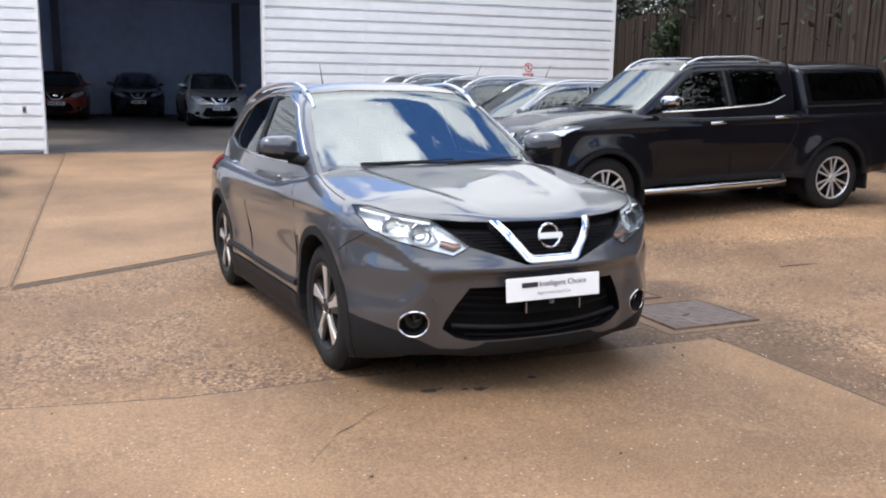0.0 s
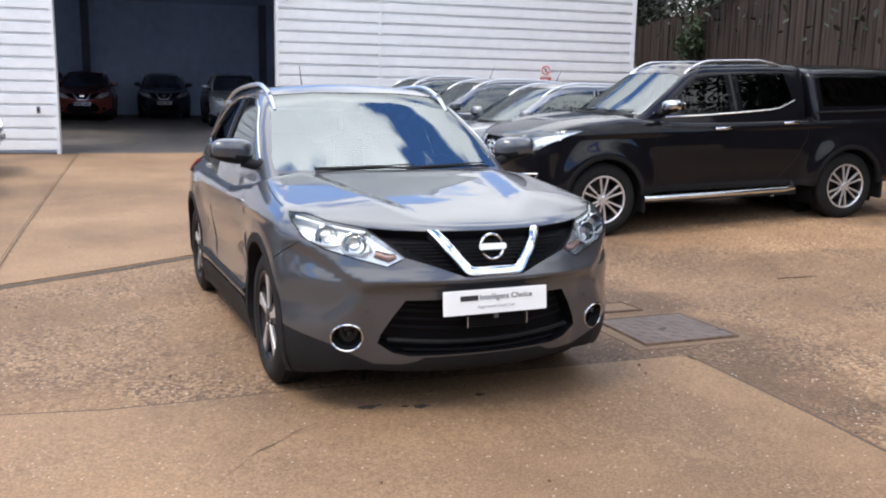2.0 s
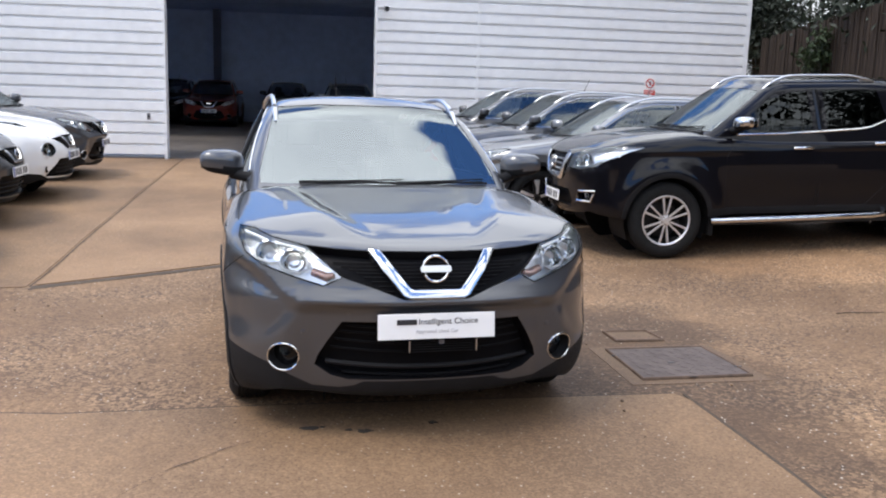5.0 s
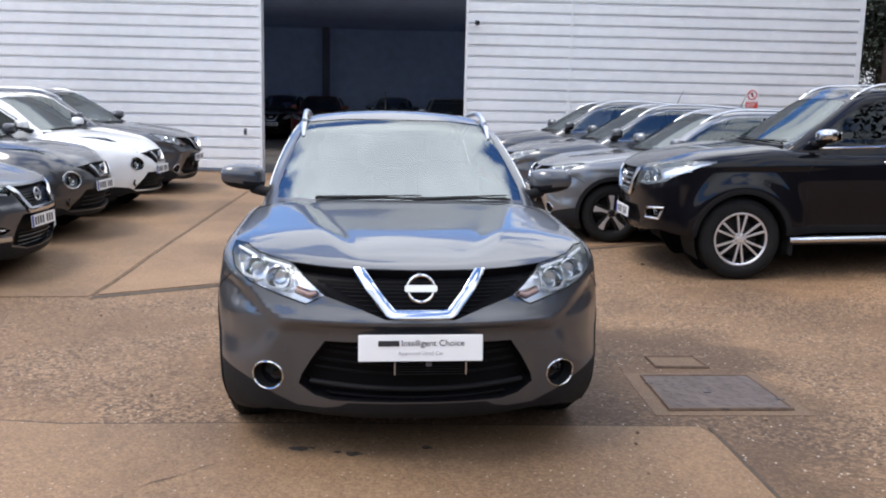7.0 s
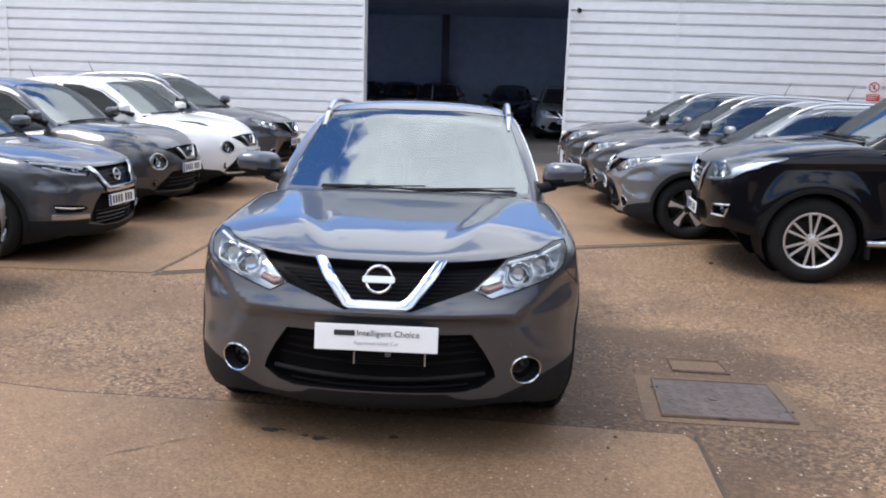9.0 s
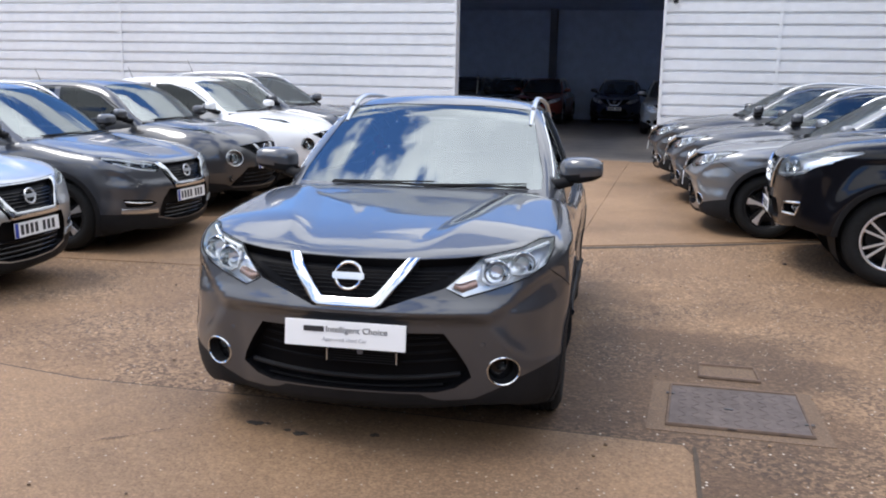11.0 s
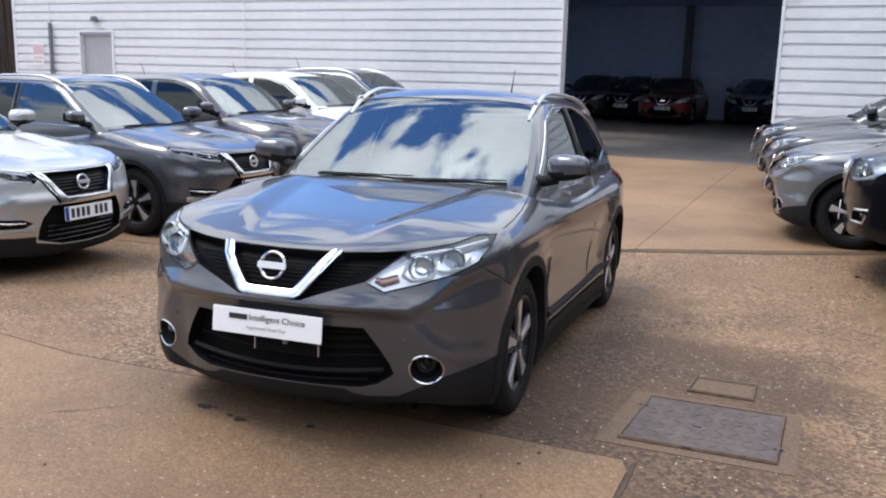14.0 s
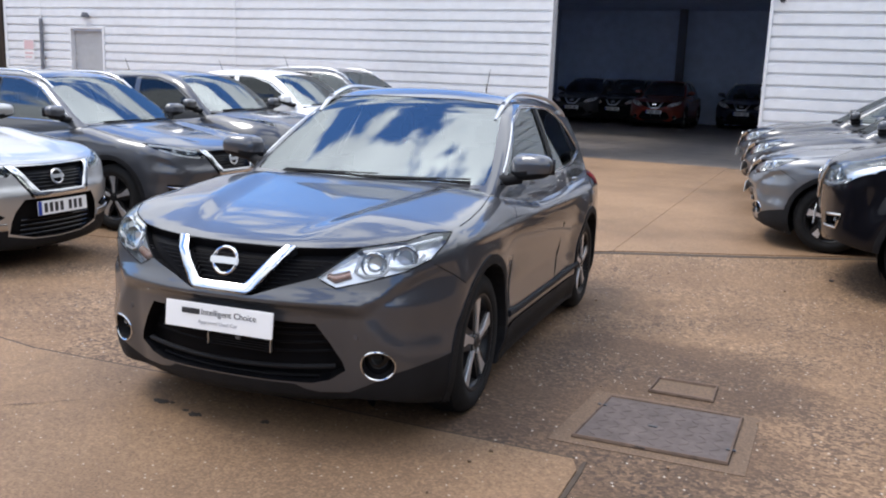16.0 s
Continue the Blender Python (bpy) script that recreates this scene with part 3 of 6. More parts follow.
def build_car(name, S, m, label, colour, wheels, group="", step=0.03, glass=None, details=None):
    car = empty(name, m, label, "car", group)
    S["core"] = (-1.2, 0.0, 0.6)
    L, U = lower_field, upper_field
    z0, z1 = S.get("body_z", (0.18, 1.1))
    body = shell(L, S, (S["tail_x"], -0.95, z0), (S["nose_x"], 0.95, z1), (S["tail_x"] + 0.7, 0, z0 + 0.33), (S["nose_x"] - 0.75, 0, z0 + 0.52), step)
    house = glasshouse(S, step)
    # wheel arches
    for ax in (0.0, -S["base"]):
        for sgn in (1, -1):
            k = (lambda c, n, s=sgn: c.y * s > 0.4 and n.y * s > -0.2)
            cut(body, circle(ax, S["hub"], S["arch"] - 0.035), "xz", k).free()
            trim = cut(body, circle(ax, S["hub"], S["arch"] + 0.012), "xz", k)
            push(trim, L, S, 0.006)
            rim(trim, 0.05, (0, -sgn, 0))
            part("wheel_arch_trim", trim, PLASTIC, car, field=(L, S))
            liner = bmesh.new()
            lathe([(0.0, S["arch"] - 0.035), (-0.45, S["arch"] - 0.035), (-0.45, 0.02)], "y", 40, liner, Matrix.Translation((ax, sgn * 0.86, S["hub"])) @ Matrix.Diagonal((1, sgn, 1, 1)))
            cut_low = [f for f in liner.faces if f.calc_center_median().z < 0.16]
            bmesh.ops.delete(liner, geom=cut_low, context="FACES")
            part("arch_liner", liner, PLASTIC, car)
        cut(body, [(ax - 0.41, 0.0), (ax + 0.41, 0.0), (ax + 0.41, z0 + 0.05), (ax - 0.41, z0 + 0.05)], "xz", lambda c, n: True).free()
    # sills
    for sgn in (1, -1):
        sill = cut(body, [(-S["base"] + S["arch"] - 0.04, 0.12), (0.04 - S["arch"], 0.12), (0.04 - S["arch"], S["sill"]), (-S["base"] + S["arch"] - 0.04, S["sill"])], "xz", lambda c, n, s=sgn: c.y * s > 0.4)
        push(sill, L, S, 0.008)
        part("sill_trim", sill, PLASTIC, car, field=(L, S))
    # room under the glass
    cut(body, [(-0.45, -0.70), (-0.45, 0.70), (S["house"][0] + 0.25, 0.66), (S["house"][0] + 0.25, -0.66)], "xy", lambda c, n: c.z > 0.9 and n.z > 0.3).free()
    glass = glass or SCREEN
    for nm, poly, mat in S["side_windows"]:
        for sgn in (1, -1):
            w = cut(house, poly, "xz", lambda c, n, s=sgn: c.y * s > 0.3 and n.y * s > 0.3)
            push(w, U, S, -0.004)
            part(nm, w, mat, car, field=(U, S))
    ws = cut(house, S["windscreen"], "yz", lambda c, n: n.x > 0.25 and c.x > S["house"][1] - 1.3)
    push(ws, U, S, -0.003)
    part("windscreen", ws, glass, car, field=(U, S))
    rw = cut(house, S["rear_window"], "yz", lambda c, n: n.x < -0.3)
    push(rw, U, S, -0.003)
    part("rear_window", rw, GLASS_DARK, car, field=(U, S))
    if details:
        details(car, S, body, house, colour)
    part("body", body, colour, car, field=(L, S))
    part("cab", house, colour, car, field=(U, S))
    # cabin
    part("cabin_floor", box(S["house"][0] + 0.3, 0.0, -0.72, 0.72, 0.30, 0.36), CABIN, car)
    lift = S.get("lift", 0.0)
    part("dashboard", prism([(-0.30, 0.86), (-0.30, 0.985), (-0.50, 1.0), (-0.78, 0.99), (-0.86, 0.93), (-0.80, 0.70), (-0.6, 0.6)], "xz", -0.70, 0.70, bevel=0.02), CABIN, car).location.z = lift
    for sx, sy in ((-1.35, 0.37), (-1.35, -0.37), (S.get("rear_seat", -2.25), 0.40), (S.get("rear_seat", -2.25), -0.40)):
        st = box(sx - 0.25, sx + 0.25, sy - 0.25, sy + 0.25, 0.50 + lift, 0.66 + lift, 0.05)
        bk = box(-0.08, 0.08, -0.25, 0.25, 0.0, 0.62, 0.06)
        bmesh.ops.transform(bk, matrix=pose(sx - 0.22, sy, 0.60 + lift, 0, -14, 0), verts=bk.verts)
        seat = part("seat", st, SEAT_CLOTH, car)
        part("backrest", bk, SEAT_CLOTH, seat)
        hr = box(-0.05, 0.05, -0.13, 0.13, 0.0, 0.19, 0.04)
        bmesh.ops.transform(hr, matrix=pose(sx - 0.37, sy, 1.20 + lift, 0, -10, 0), verts=hr.verts)
        part("headrest", hr, SEAT_CLOTH, seat)
    ring = tube([(0.185 * math.cos(t), 0.185 * math.sin(t), 0) for t in [2 * math.pi * i / 28 for i in range(28)]], 0.017, 8, closed=True)
    box(-0.18, 0.18, -0.025, 0.025, -0.02, 0.01, 0.01, ring)
    bmesh.ops.transform(ring, matrix=pose(-0.92, S.get("driver", -1) * 0.37, 0.90 + lift, 0, 65, 0), verts=ring.verts)
    part("steering_wheel", ring, CABIN, car)
    part("underbody", box(S["tail_x"] + 0.35, S["nose_x"] - 0.45, -0.52, 0.52, z0 + 0.04, z0 + 0.12), PLASTIC, car)
    for ax in (0.0, -S["base"]):
        for sgn in (1, -1):
            wheel("wheel", pose(ax, sgn * S["track"], S["hub"], 0, 0, 0 if sgn > 0 else 180), car, *wheels)
    return car


SPEC = crossover()
SPEC.update(
    nose_x=0.9, tail_x=-3.5, house=(-3.45, -0.25), body_z=(0.12, 1.1), track=0.765, sill=0.33,
    side_windows=[
        ("front_window", [(-0.66, 1.075), (-1.70, 1.085), (-1.76, 1.485), (-1.45, 1.475), (-1.15, 1.39), (-0.88, 1.22)], GLASS),
        ("rear_door_window", [(-1.79, 1.087), (-2.55, 1.115), (-2.70, 1.2), (-2.55, 1.42), (-2.2, 1.48), (-1.84, 1.485)], GLASS_DARK),
        ("quarter_window", [(-2.60, 1.125), (-2.98, 1.19), (-2.66, 1.39), (-2.60, 1.40), (-2.74, 1.2)], GLASS_DARK)],
    window_line=[(-0.60, 1.062), (-1.2, 1.068), (-1.75, 1.072), (-2.2, 1.085), (-2.6, 1.105), (-3.02, 1.18), (-2.7, 1.40), (-2.5, 1.45), (-2.2, 1.495), (-1.8, 1.50), (-1.45, 1.49), (-1.15, 1.405), (-0.86, 1.23)],
    windscreen=[(-0.69, 1.06), (0.69, 1.06), (0.69, 1.13), (0.59, 1.44), (0.555, 1.495), (0.3, 1.515), (-0.3, 1.515), (-0.555, 1.495), (-0.59, 1.44), (-0.69, 1.13)],
    rear_window=[(-0.55, 1.12), (0.55, 1.12), (0.48, 1.42), (-0.48, 1.42)])


# ---- the yard and the building ----
WALL_Y, DOOR_L, DOOR_R = 17.65, -1.29, 2.65
END_L, END_R, WALL_TOP, DOOR_TOP = -16.3, 10.35, 4.3, 3.9


GROUND = curve((2.0, 0.0), (4.2, -0.015), (5.5, -0.06), (7.1, -0.135), (8.0, -0.13), (9.2, -0.085), (11.0, -0.04), (14.0, 0.03), (17.65, 0.09))


def ground_z(y, x=0.0):
    """Height of the yard: a shallow dip, rising under the pickup."""
    return float(GROUND(y) + 0.17 * smooth(3.2, 8.6, x) * smooth(5.6, 7.6, y) * smooth(11.4, 9.8, y))


def band(field, S, outer, inner, lo, hi, axis="x", sub=4):
    """A raised strip between two lines of (y, z) points of equal count, laid on the surface."""
    o3, i3 = [], []
    for line, out in ((outer, o3), (inner, i3)):
        for p, q in zip(line, line[1:]):
            for k in range(sub):
                out.append(Vector((0, *p)).lerp(Vector((0, *q)), k / sub))
        out.append(Vector((0, *line[-1])))
    bm = bmesh.new()
    rows = []
    for f, h in ((0.0, lo), (0.0, hi * 0.8), (0.15, hi), (0.85, hi), (1.0, hi * 0.8), (1.0, lo)):
        pts = onto(field, S, [a.lerp(b, f) for a, b in zip(o3, i3)], axis, h)
        rows.append([bm.verts.new(p) for p in pts])
    for a, b in zip(rows, rows[1:]):
        for k in range(len(a) - 1):
            bm.faces.new((a[k], a[k + 1], b[k + 1], b[k]))
    for k in (0, -1):
        bm.faces.new([r[k] for r in rows])
    bmesh.ops.recalc_face_normals(bm, faces=bm.faces)
    return bm


def mirror_pair(car, S, colour, at, size, cap=None, sides=(1, -1)):
    """Door mirrors: shell, glass, foot."""
    for sgn in sides:
        x, y, z = at
        w, h, d = size
        bm = bmesh.new()
        bmesh.ops.create_uvsphere(bm, u_segments=24, v_segments=14, radius=1)
        for v in bm.verts:
            c = v.co
            n = (abs(c.x) ** 3.2 + abs(c.y) ** 3.2 + abs(c.z) ** 3.2) ** (1 / 3.2)
            c = c / n
            fx = c.x if c.x > 0 else c.x * 0.35
            tall = 1.0 - 0.22 * (c.y * 0.5 + 0.5)
            v.co = (x + fx * d, sgn * (y + c.y * w - 0.03 * (1 - fx)), z + c.z * h * tall + 0.01 * c.y)
        if sgn < 0:
            bmesh.ops.reverse_faces(bm, faces=bm.faces)
        low = [f for f in bm.faces if f.calc_center_median().z < z - h * 0.35]
        base = bmesh.new()
        made = {v: base.verts.new(v.co) for v in sorted({v for f in low for v in f.verts}, key=lambda v: v.index)}
        for f in low:
            base.faces.new([made[v] for v in f.verts])
        bmesh.ops.delete(bm, geom=low, context="FACES")
        shell_ = part("door_mirror", bm, cap or colour, car)
        part("mirror_base", base, PLASTIC, shell_)
        part("mirror_glass", prism([(sgn * (y - w * 0.8), z - h * 0.62), (sgn * (y + w * 0.8), z - h * 0.5), (sgn * (y + w * 0.82), z + h * 0.55), (sgn * (y - w * 0.8), z + h * 0.75)], "yz", x - d * 0.40, x - d * 0.36), CHROME, shell_)
        part("mirror_foot", tube([(x + 0.02, sgn * (y - w * 0.7), z - h * 0.75), (x + 0.05, sgn * (y - w - 0.03), z - h * 1.0), (x + 0.06, sgn * (y - w - 0.10), z - h * 1.1)], [0.035, 0.03, 0.035], 10), PLASTIC, shell_)


def plain_plate(car, x, z, material, width=0.52, tilt=4.0, lean=0.0):
    bm = box(-0.004, 0.004, -width / 2, width / 2, -0.0555, 0.0555, 0.002)
    bmesh.ops.transform(bm, matrix=pose(x, 0, z, 0, -tilt, lean), verts=bm.verts)
    return part("number_plate", bm, material, car)


def letters(text, size, m, material, parent, name="lettering", width=0.2):
    """Raised writing in the built-in font; reads along local x, faces local z."""
    cu = bpy.data.curves.new(name, "FONT")
    cu.body, cu.size, cu.extrude, cu.align_x, cu.align_y = text, size, 0.0006, "CENTER", "CENTER"
    tmp = bpy.data.objects.new(name, cu)
    scene.collection.objects.link(tmp)
    me = bpy.data.meshes.new_from_object(tmp.evaluated_get(bpy.context.evaluated_depsgraph_get()))
    bpy.data.objects.remove(tmp)
    wide = max(v.co.x for v in me.vertices) - min(v.co.x for v in me.vertices)
    k = width / wide
    me.transform(m @ Matrix.Diagonal((k, 1, 1, 1)))
    me.materials.clear()
    me.materials.append(material)
    ob = new(name, me)
    ob.parent = parent
    return ob


def emblem(car, x, z, r, tilt=0.0, material=None):
    """A plain ring with a bar across it."""
    ring = tube([(0, r * math.cos(t), r * math.sin(t)) for t in [2 * math.pi * i / 36 for i in range(36)]], r * 0.13, 8, closed=True)
    bmesh.ops.transform(ring, matrix=pose(x, 0, z, 0, -tilt, 0), verts=ring.verts)
    e = part("emblem", ring, material or CHROME, car)
    bar = box(-0.004, 0.012, -r * 1.22, r * 1.22, -r * 0.26, r * 0.26, 0.004)
    bmesh.ops.transform(bar, matrix=pose(x, 0, z, 0, -tilt, 0), verts=bar.verts)
    part("emblem_bar", bar, material or CHROME, e)
    return e


def lamp_bowl(lens, S, depth):
    """The housing behind a lens: the same outline sunk into the body, with walls."""
    bowl = lens.copy()
    inner = lens.copy()
    push(inner, lower_field, S, -depth)
    bm = bowl
    edges = [e for e in bm.edges if e.is_boundary]
    ret = bmesh.ops.extrude_edge_only(bm, edges=edges)
    nv = [g for g in ret["geom"] if isinstance(g, bmesh.types.BMVert)]
    p = np.array([v.co for v in nv])
    for v, q in zip(nv, p - gradient(lower_field, S, p) * depth):
        v.co = q
    old = [f for f in bm.faces if f not in set(g for g in ret["geom"] if isinstance(g, bmesh.types.BMFace))]
    bmesh.ops.delete(bm, geom=old, context="FACES_KEEP_BOUNDARY")
    return bowl, inner


def projector(car, S, parent, y, z, r, sink=0.028, name="lamp_unit"):
    """A round lamp: bezel, bowl and glass dome, set at the surface."""
    p = Vector(onto(lower_field, S, [(0, y, z)], "x", -sink)[0])
    axis = Vector((1, math.copysign(0.22, y), 0.02)).normalized()
    m = Matrix.Translation(p) @ axis.to_track_quat("Z", "Y").to_matrix().to_4x4()
    unit = part(name, lathe([(-0.02, r * 0.55), (-0.012, r * 0.80), (0.008, r * 0.97), (0.012, r), (0.010, r * 1.05), (-0.02, r * 1.08)], "z", 28, None, m), CHROME, parent)
    part("lamp_dome", lathe([(-0.012, r * 0.62), (0.002, r * 0.56), (0.012, r * 0.38), (0.017, 0.001)], "z", 24, None, m), LENS, unit)
    part("lamp_back", lathe([(-0.019, r * 0.85), (-0.020, 0.001)], "z", 24, None, m), REFLECTOR, unit)
    return unit


def outline_gap(car, S, pts, axis, name="panel_gap", field=lower_field, closed=False, radius=0.003):
    return part(name, skin_bars(pts, field, S, axis, -0.0008, radius, closed), PLASTIC, car)


def seams(car, S, body, colour, doors):
    """Door panels with their shut lines and handles."""
    for sgn in (1, -1):
        ax = "y" if sgn > 0 else "-y"
        for nm, poly, hx, hz in doors:
            piece = cut(body, poly, "xz", lambda c, n, s=sgn: c.y * s > 0.4)
            d = part(nm, piece, colour, car, field=(lower_field, S))
            part("door_seal", skin_bars([(u, 0, v) for u, v in poly], lower_field, S, ax, -0.0008, 0.0032), PLASTIC, d)
            p = onto(lower_field, S, [(hx + 0.10, 0, hz), (hx + 0.05, 0, hz + 0.004), (hx - 0.05, 0, hz + 0.004), (hx - 0.10, 0, hz)], ax, 0.0)
            p[1:3, 1] += sgn * 0.032
            part("door_handle", tube([Vector(q) for q in p], 0.013, 10, flatten=1.2), S.get("handle", CHROME), d)


def roof_rails(car, S, x0, x1, y, lift=0.055, material=None, curl=1.0):
    for sgn in (1, -1):
        pts = []
        n = 18
        for i in range(n + 1):
            t = i / n
            x = x0 + (x1 - x0) * t
            h = lift * min(1.0, 4.2 * min(t, 1 - t)) ** 0.8
            base = onto(upper_field, S, [(x, sgn * y, 0)], "z", 0.0)[0]
            pts.append((x, base[1], base[2] + h - 0.004))
        rr = [0.016 if 0 < i < n else 0.010 for i in range(n + 1)]
        rail = part("roof_rail", tube(pts, rr, 10, flatten=0.85), material or SATIN, car)
        for t in (0.10, 0.9):
            x = x0 + (x1 - x0) * t
            base = onto(upper_field, S, [(x, sgn * y, 0)], "z", 0.0)[0]
            part("rail_foot", box(x - 0.06, x + 0.06, base[1] - 0.012, base[1] + 0.012, base[2] - 0.01, base[2] + 0.03, 0.006), material or SATIN, rail)


def wipers(car, S, z=1.062):
    for y0, y1 in ((-0.48, 0.12), (0.06, 0.62)):
        p = [(0, y0 + (y1 - y0) * t, z + 0.010 * math.sin(math.pi * t) - 0.006) for t in (0, .15, .3, .5, .7, .85, 1)]
        q = onto(upper_field, S, p, "x", 0.010)
        arm = part("wiper", tube([Vector(a) for a in q], 0.007, 6), PLASTIC, car)
        r = onto(upper_field, S, [(0, y0 + (y1 - y0) * t, z + 0.014 * t + 0.006) for t in (0.0, 0.2, 0.4, 0.6, 0.8, 0.98)], "x", 0.006)
        part("wiper_blade", tube([Vector(a) for a in r], 0.0045, 6), RUBBER, arm)
    q = onto(upper_field, S, [(0, y, z - 0.02 - 0.02 * abs(y)) for y in np.linspace(-0.68, 0.68, 15)], "x", 0.002)
    part("cowl_panel", tube([Vector(a) for a in q], 0.022, 8, flatten=0.6), PLASTIC, car)


def grille_mesh(piece, S, car, depth, material=None):
    walls, back = lamp_bowl(piece, S, depth)
    g = part("grille", back, material or GRILLE_BLACK, car)
    part("grille_surround", walls, GRILLE_BLACK, g)
    return g


def lips(car, S, body, low):
    for s in (1, -1):
        half = cut(body, low, "yz", lambda c, n, s=s: c.x > 0.41 and c.y * s > 0)
        part("bumper_lip", half, PLASTIC, car, field=(lower_field, S))


def front_a(car, S, body, house, colour):
    """Nose of the older crossover: slim lamps, V bar, wide lower mouth, round fog lamps."""
    L = lower_field
    fwd = lambda c, n: c.x > 0.05 and n.x > -0.2
    # lamps
    out = [(-0.818, 0.922), (-0.757, 0.921), (-0.69, 0.895), (-0.545, 0.868), (-0.40, 0.745), (-0.48, 0.706), (-0.60, 0.738), (-0.732, 0.780), (-0.80, 0.825), (-0.825, 0.885)]
    for sgn in (-1, 1):
        poly = out if sgn < 0 else mirrored(out)
        lens = cut(body, poly, "yz", lambda c, n, s=sgn: c.x > 0.1 and c.y * s > 0.2)
        walls, back = lamp_bowl(lens, S, 0.045)
        lamp = part("headlight", lens, LENS, car, field=(L, S))
        part("lamp_housing", back, REFLECTOR, lamp)
        part("lamp_rim", walls, SATIN, lamp)
        projector(car, S, lamp, sgn * 0.715, 0.846, 0.050)
        projector(car, S, lamp, sgn * 0.610, 0.812, 0.052)
        for pts in ([(0.80, 0.912), (0.70, 0.884), (0.55, 0.857)], [(0.775, 0.85), (0.765, 0.805), (0.70, 0.79), (0.66, 0.80), (0.655, 0.85)], [(0.668, 0.80), (0.65, 0.765), (0.58, 0.755), (0.545, 0.775), (0.548, 0.84)]):
            q = onto(L, S, [(0, sgn * y, z) for y, z in pts], "x", -0.014)
            part("light_guide", tube([Vector(a) for a in q], 0.0075, 8), PLATE_WHITE, lamp)
        q = onto(L, S, [(0, sgn * y, z) for y, z in ((0.53, 0.765), (0.47, 0.745), (0.44, 0.755))], "x", -0.026)
        part("indicator", tube([Vector(a) for a in q], [0.018, 0.02, 0.012], 10), AMBER, lamp)
        outline_gap(car, S, [(0, y, z) for y, z in poly], "x", "lamp_gap", closed=True, radius=0.0035)
    # grille between the lamps
    g = [(-0.540, 0.866), (-0.29, 0.850), (0.0, 0.846), (0.29, 0.850), (0.540, 0.866), (0.395, 0.742), (0.26, 0.698), (0.145, 0.655), (-0.145, 0.655), (-0.26, 0.698), (-0.395, 0.742)]
    gr = grille_mesh(cut(body, g, "yz", fwd), S, car, 0.045)
    for k in range(9):
        z = 0.675 + 0.0185 * k
        half = min(0.48, 0.17 + 1.75 * (z - 0.668))
        q = onto(L, S, [(0, y, z) for y in np.linspace(-half, half, 17)], "x", -0.036)
        part("grille_bar", tube([Vector(a) for a in q], 0.0035, 6), GRILLE_BLACK, gr)
    v = band(L, S, [(-0.284, 0.849), (-0.150, 0.668), (-0.120, 0.654), (0.120, 0.654), (0.150, 0.668), (0.284, 0.849)], [(-0.234, 0.847), (-0.112, 0.698), (-0.096, 0.692), (0.096, 0.692), (0.112, 0.698), (0.234, 0.847)], -0.03, 0.016)
    part("grille_v_bar", v, CHROME, gr)
    emblem(car, 0.853, 0.783, 0.056, 14)
    # lower mouth
    mouth = [(-0.40, 0.550), (-0.455, 0.47), (-0.500, 0.39), (-0.512, 0.348), (-0.446, 0.301), (-0.37, 0.281), (-0.16, 0.279), (0.0, 0.279)]
    mouth = mouth + [(-y, z) for y, z in reversed(mouth[:-1])]
    im = grille_mesh(cut(body, mouth, "yz", fwd), S, car, 0.07)
    im.name = "lower_grille"
    for z, r, half, lift in ((0.362, 0.011, 0.47, -0.020), (0.42, 0.005, 0.46, -0.05), (0.46, 0.005, 0.44, -0.05), (0.50, 0.005, 0.42, -0.05), (0.53, 0.005, 0.39, -0.05), (0.312, 0.007, 0.40, -0.035)):
        q = onto(L, S, [(0, y, z - 0.028 * (1 - (y / 0.5) ** 2)) for y in np.linspace(-half, half, 17)], "x", lift)
        part("grille_bar", tube([Vector(a) for a in q], r, 8), PLASTIC if r > 0.01 else GRILLE_BLACK, im)
    cooler = part("intercooler", box(0.78, 0.812, -0.10, 0.20, 0.400, 0.458, 0.004), GRILLE_BLACK, im)
    for k in range(5):
        part("cooler_fin", box(0.810, 0.818, -0.098, 0.198, 0.404 + 0.011 * k, 0.4065 + 0.011 * k), PLASTIC, cooler, flat=True)
    for k in (-0.103, 0.203):
        part("cooler_bracket", box(0.806, 0.822, k - 0.0025, k + 0.0025, 0.404, 0.456, 0.001), SATIN, cooler)
    part("cooler_bracket", box(0.806, 0.822, 0.03, 0.055, 0.440, 0.462, 0.003), STEEL, cooler)
    # fog lamps
    for sgn in (-1, 1):
        ell = [(sgn * 0.645 + 0.066 * math.cos(t), 0.380 + 0.063 * math.sin(t)) for t in [2 * math.pi * i / 28 for i in range(28)]]
        hole = cut(body, ell, "yz", lambda c, n, s=sgn: c.x > 0.3 and c.y * s > 0.3)
        walls, back = lamp_bowl(hole, S, 0.05)
        hole.free()
        fog = part("fog_lamp", back, GLOSS_BLACK, car)
        part("fog_recess", walls, PLASTIC, fog)
        part("fog_bezel", skin_bars([(0, y, z) for y, z in ell], L, S, "x", 0.001, 0.0045, sub=2), CHROME, fog)
        projector(car, S, fog, sgn * 0.648, 0.398, 0.024, 0.04, "fog_unit")
    # black lower edge
    low = [(-0.93, 0.43), (-0.848, 0.395), (-0.71, 0.347), (-0.63, 0.304), (-0.52, 0.246), (-0.40, 0.241), (-0.34, 0.252), (-0.30, 0.272), (0.0, 0.272)]
    low = low + [(-y, z) for y, z in reversed(low[:-1])] + [(0.93, 0.10), (-0.93, 0.10)]
    lips(car, S, body, low)
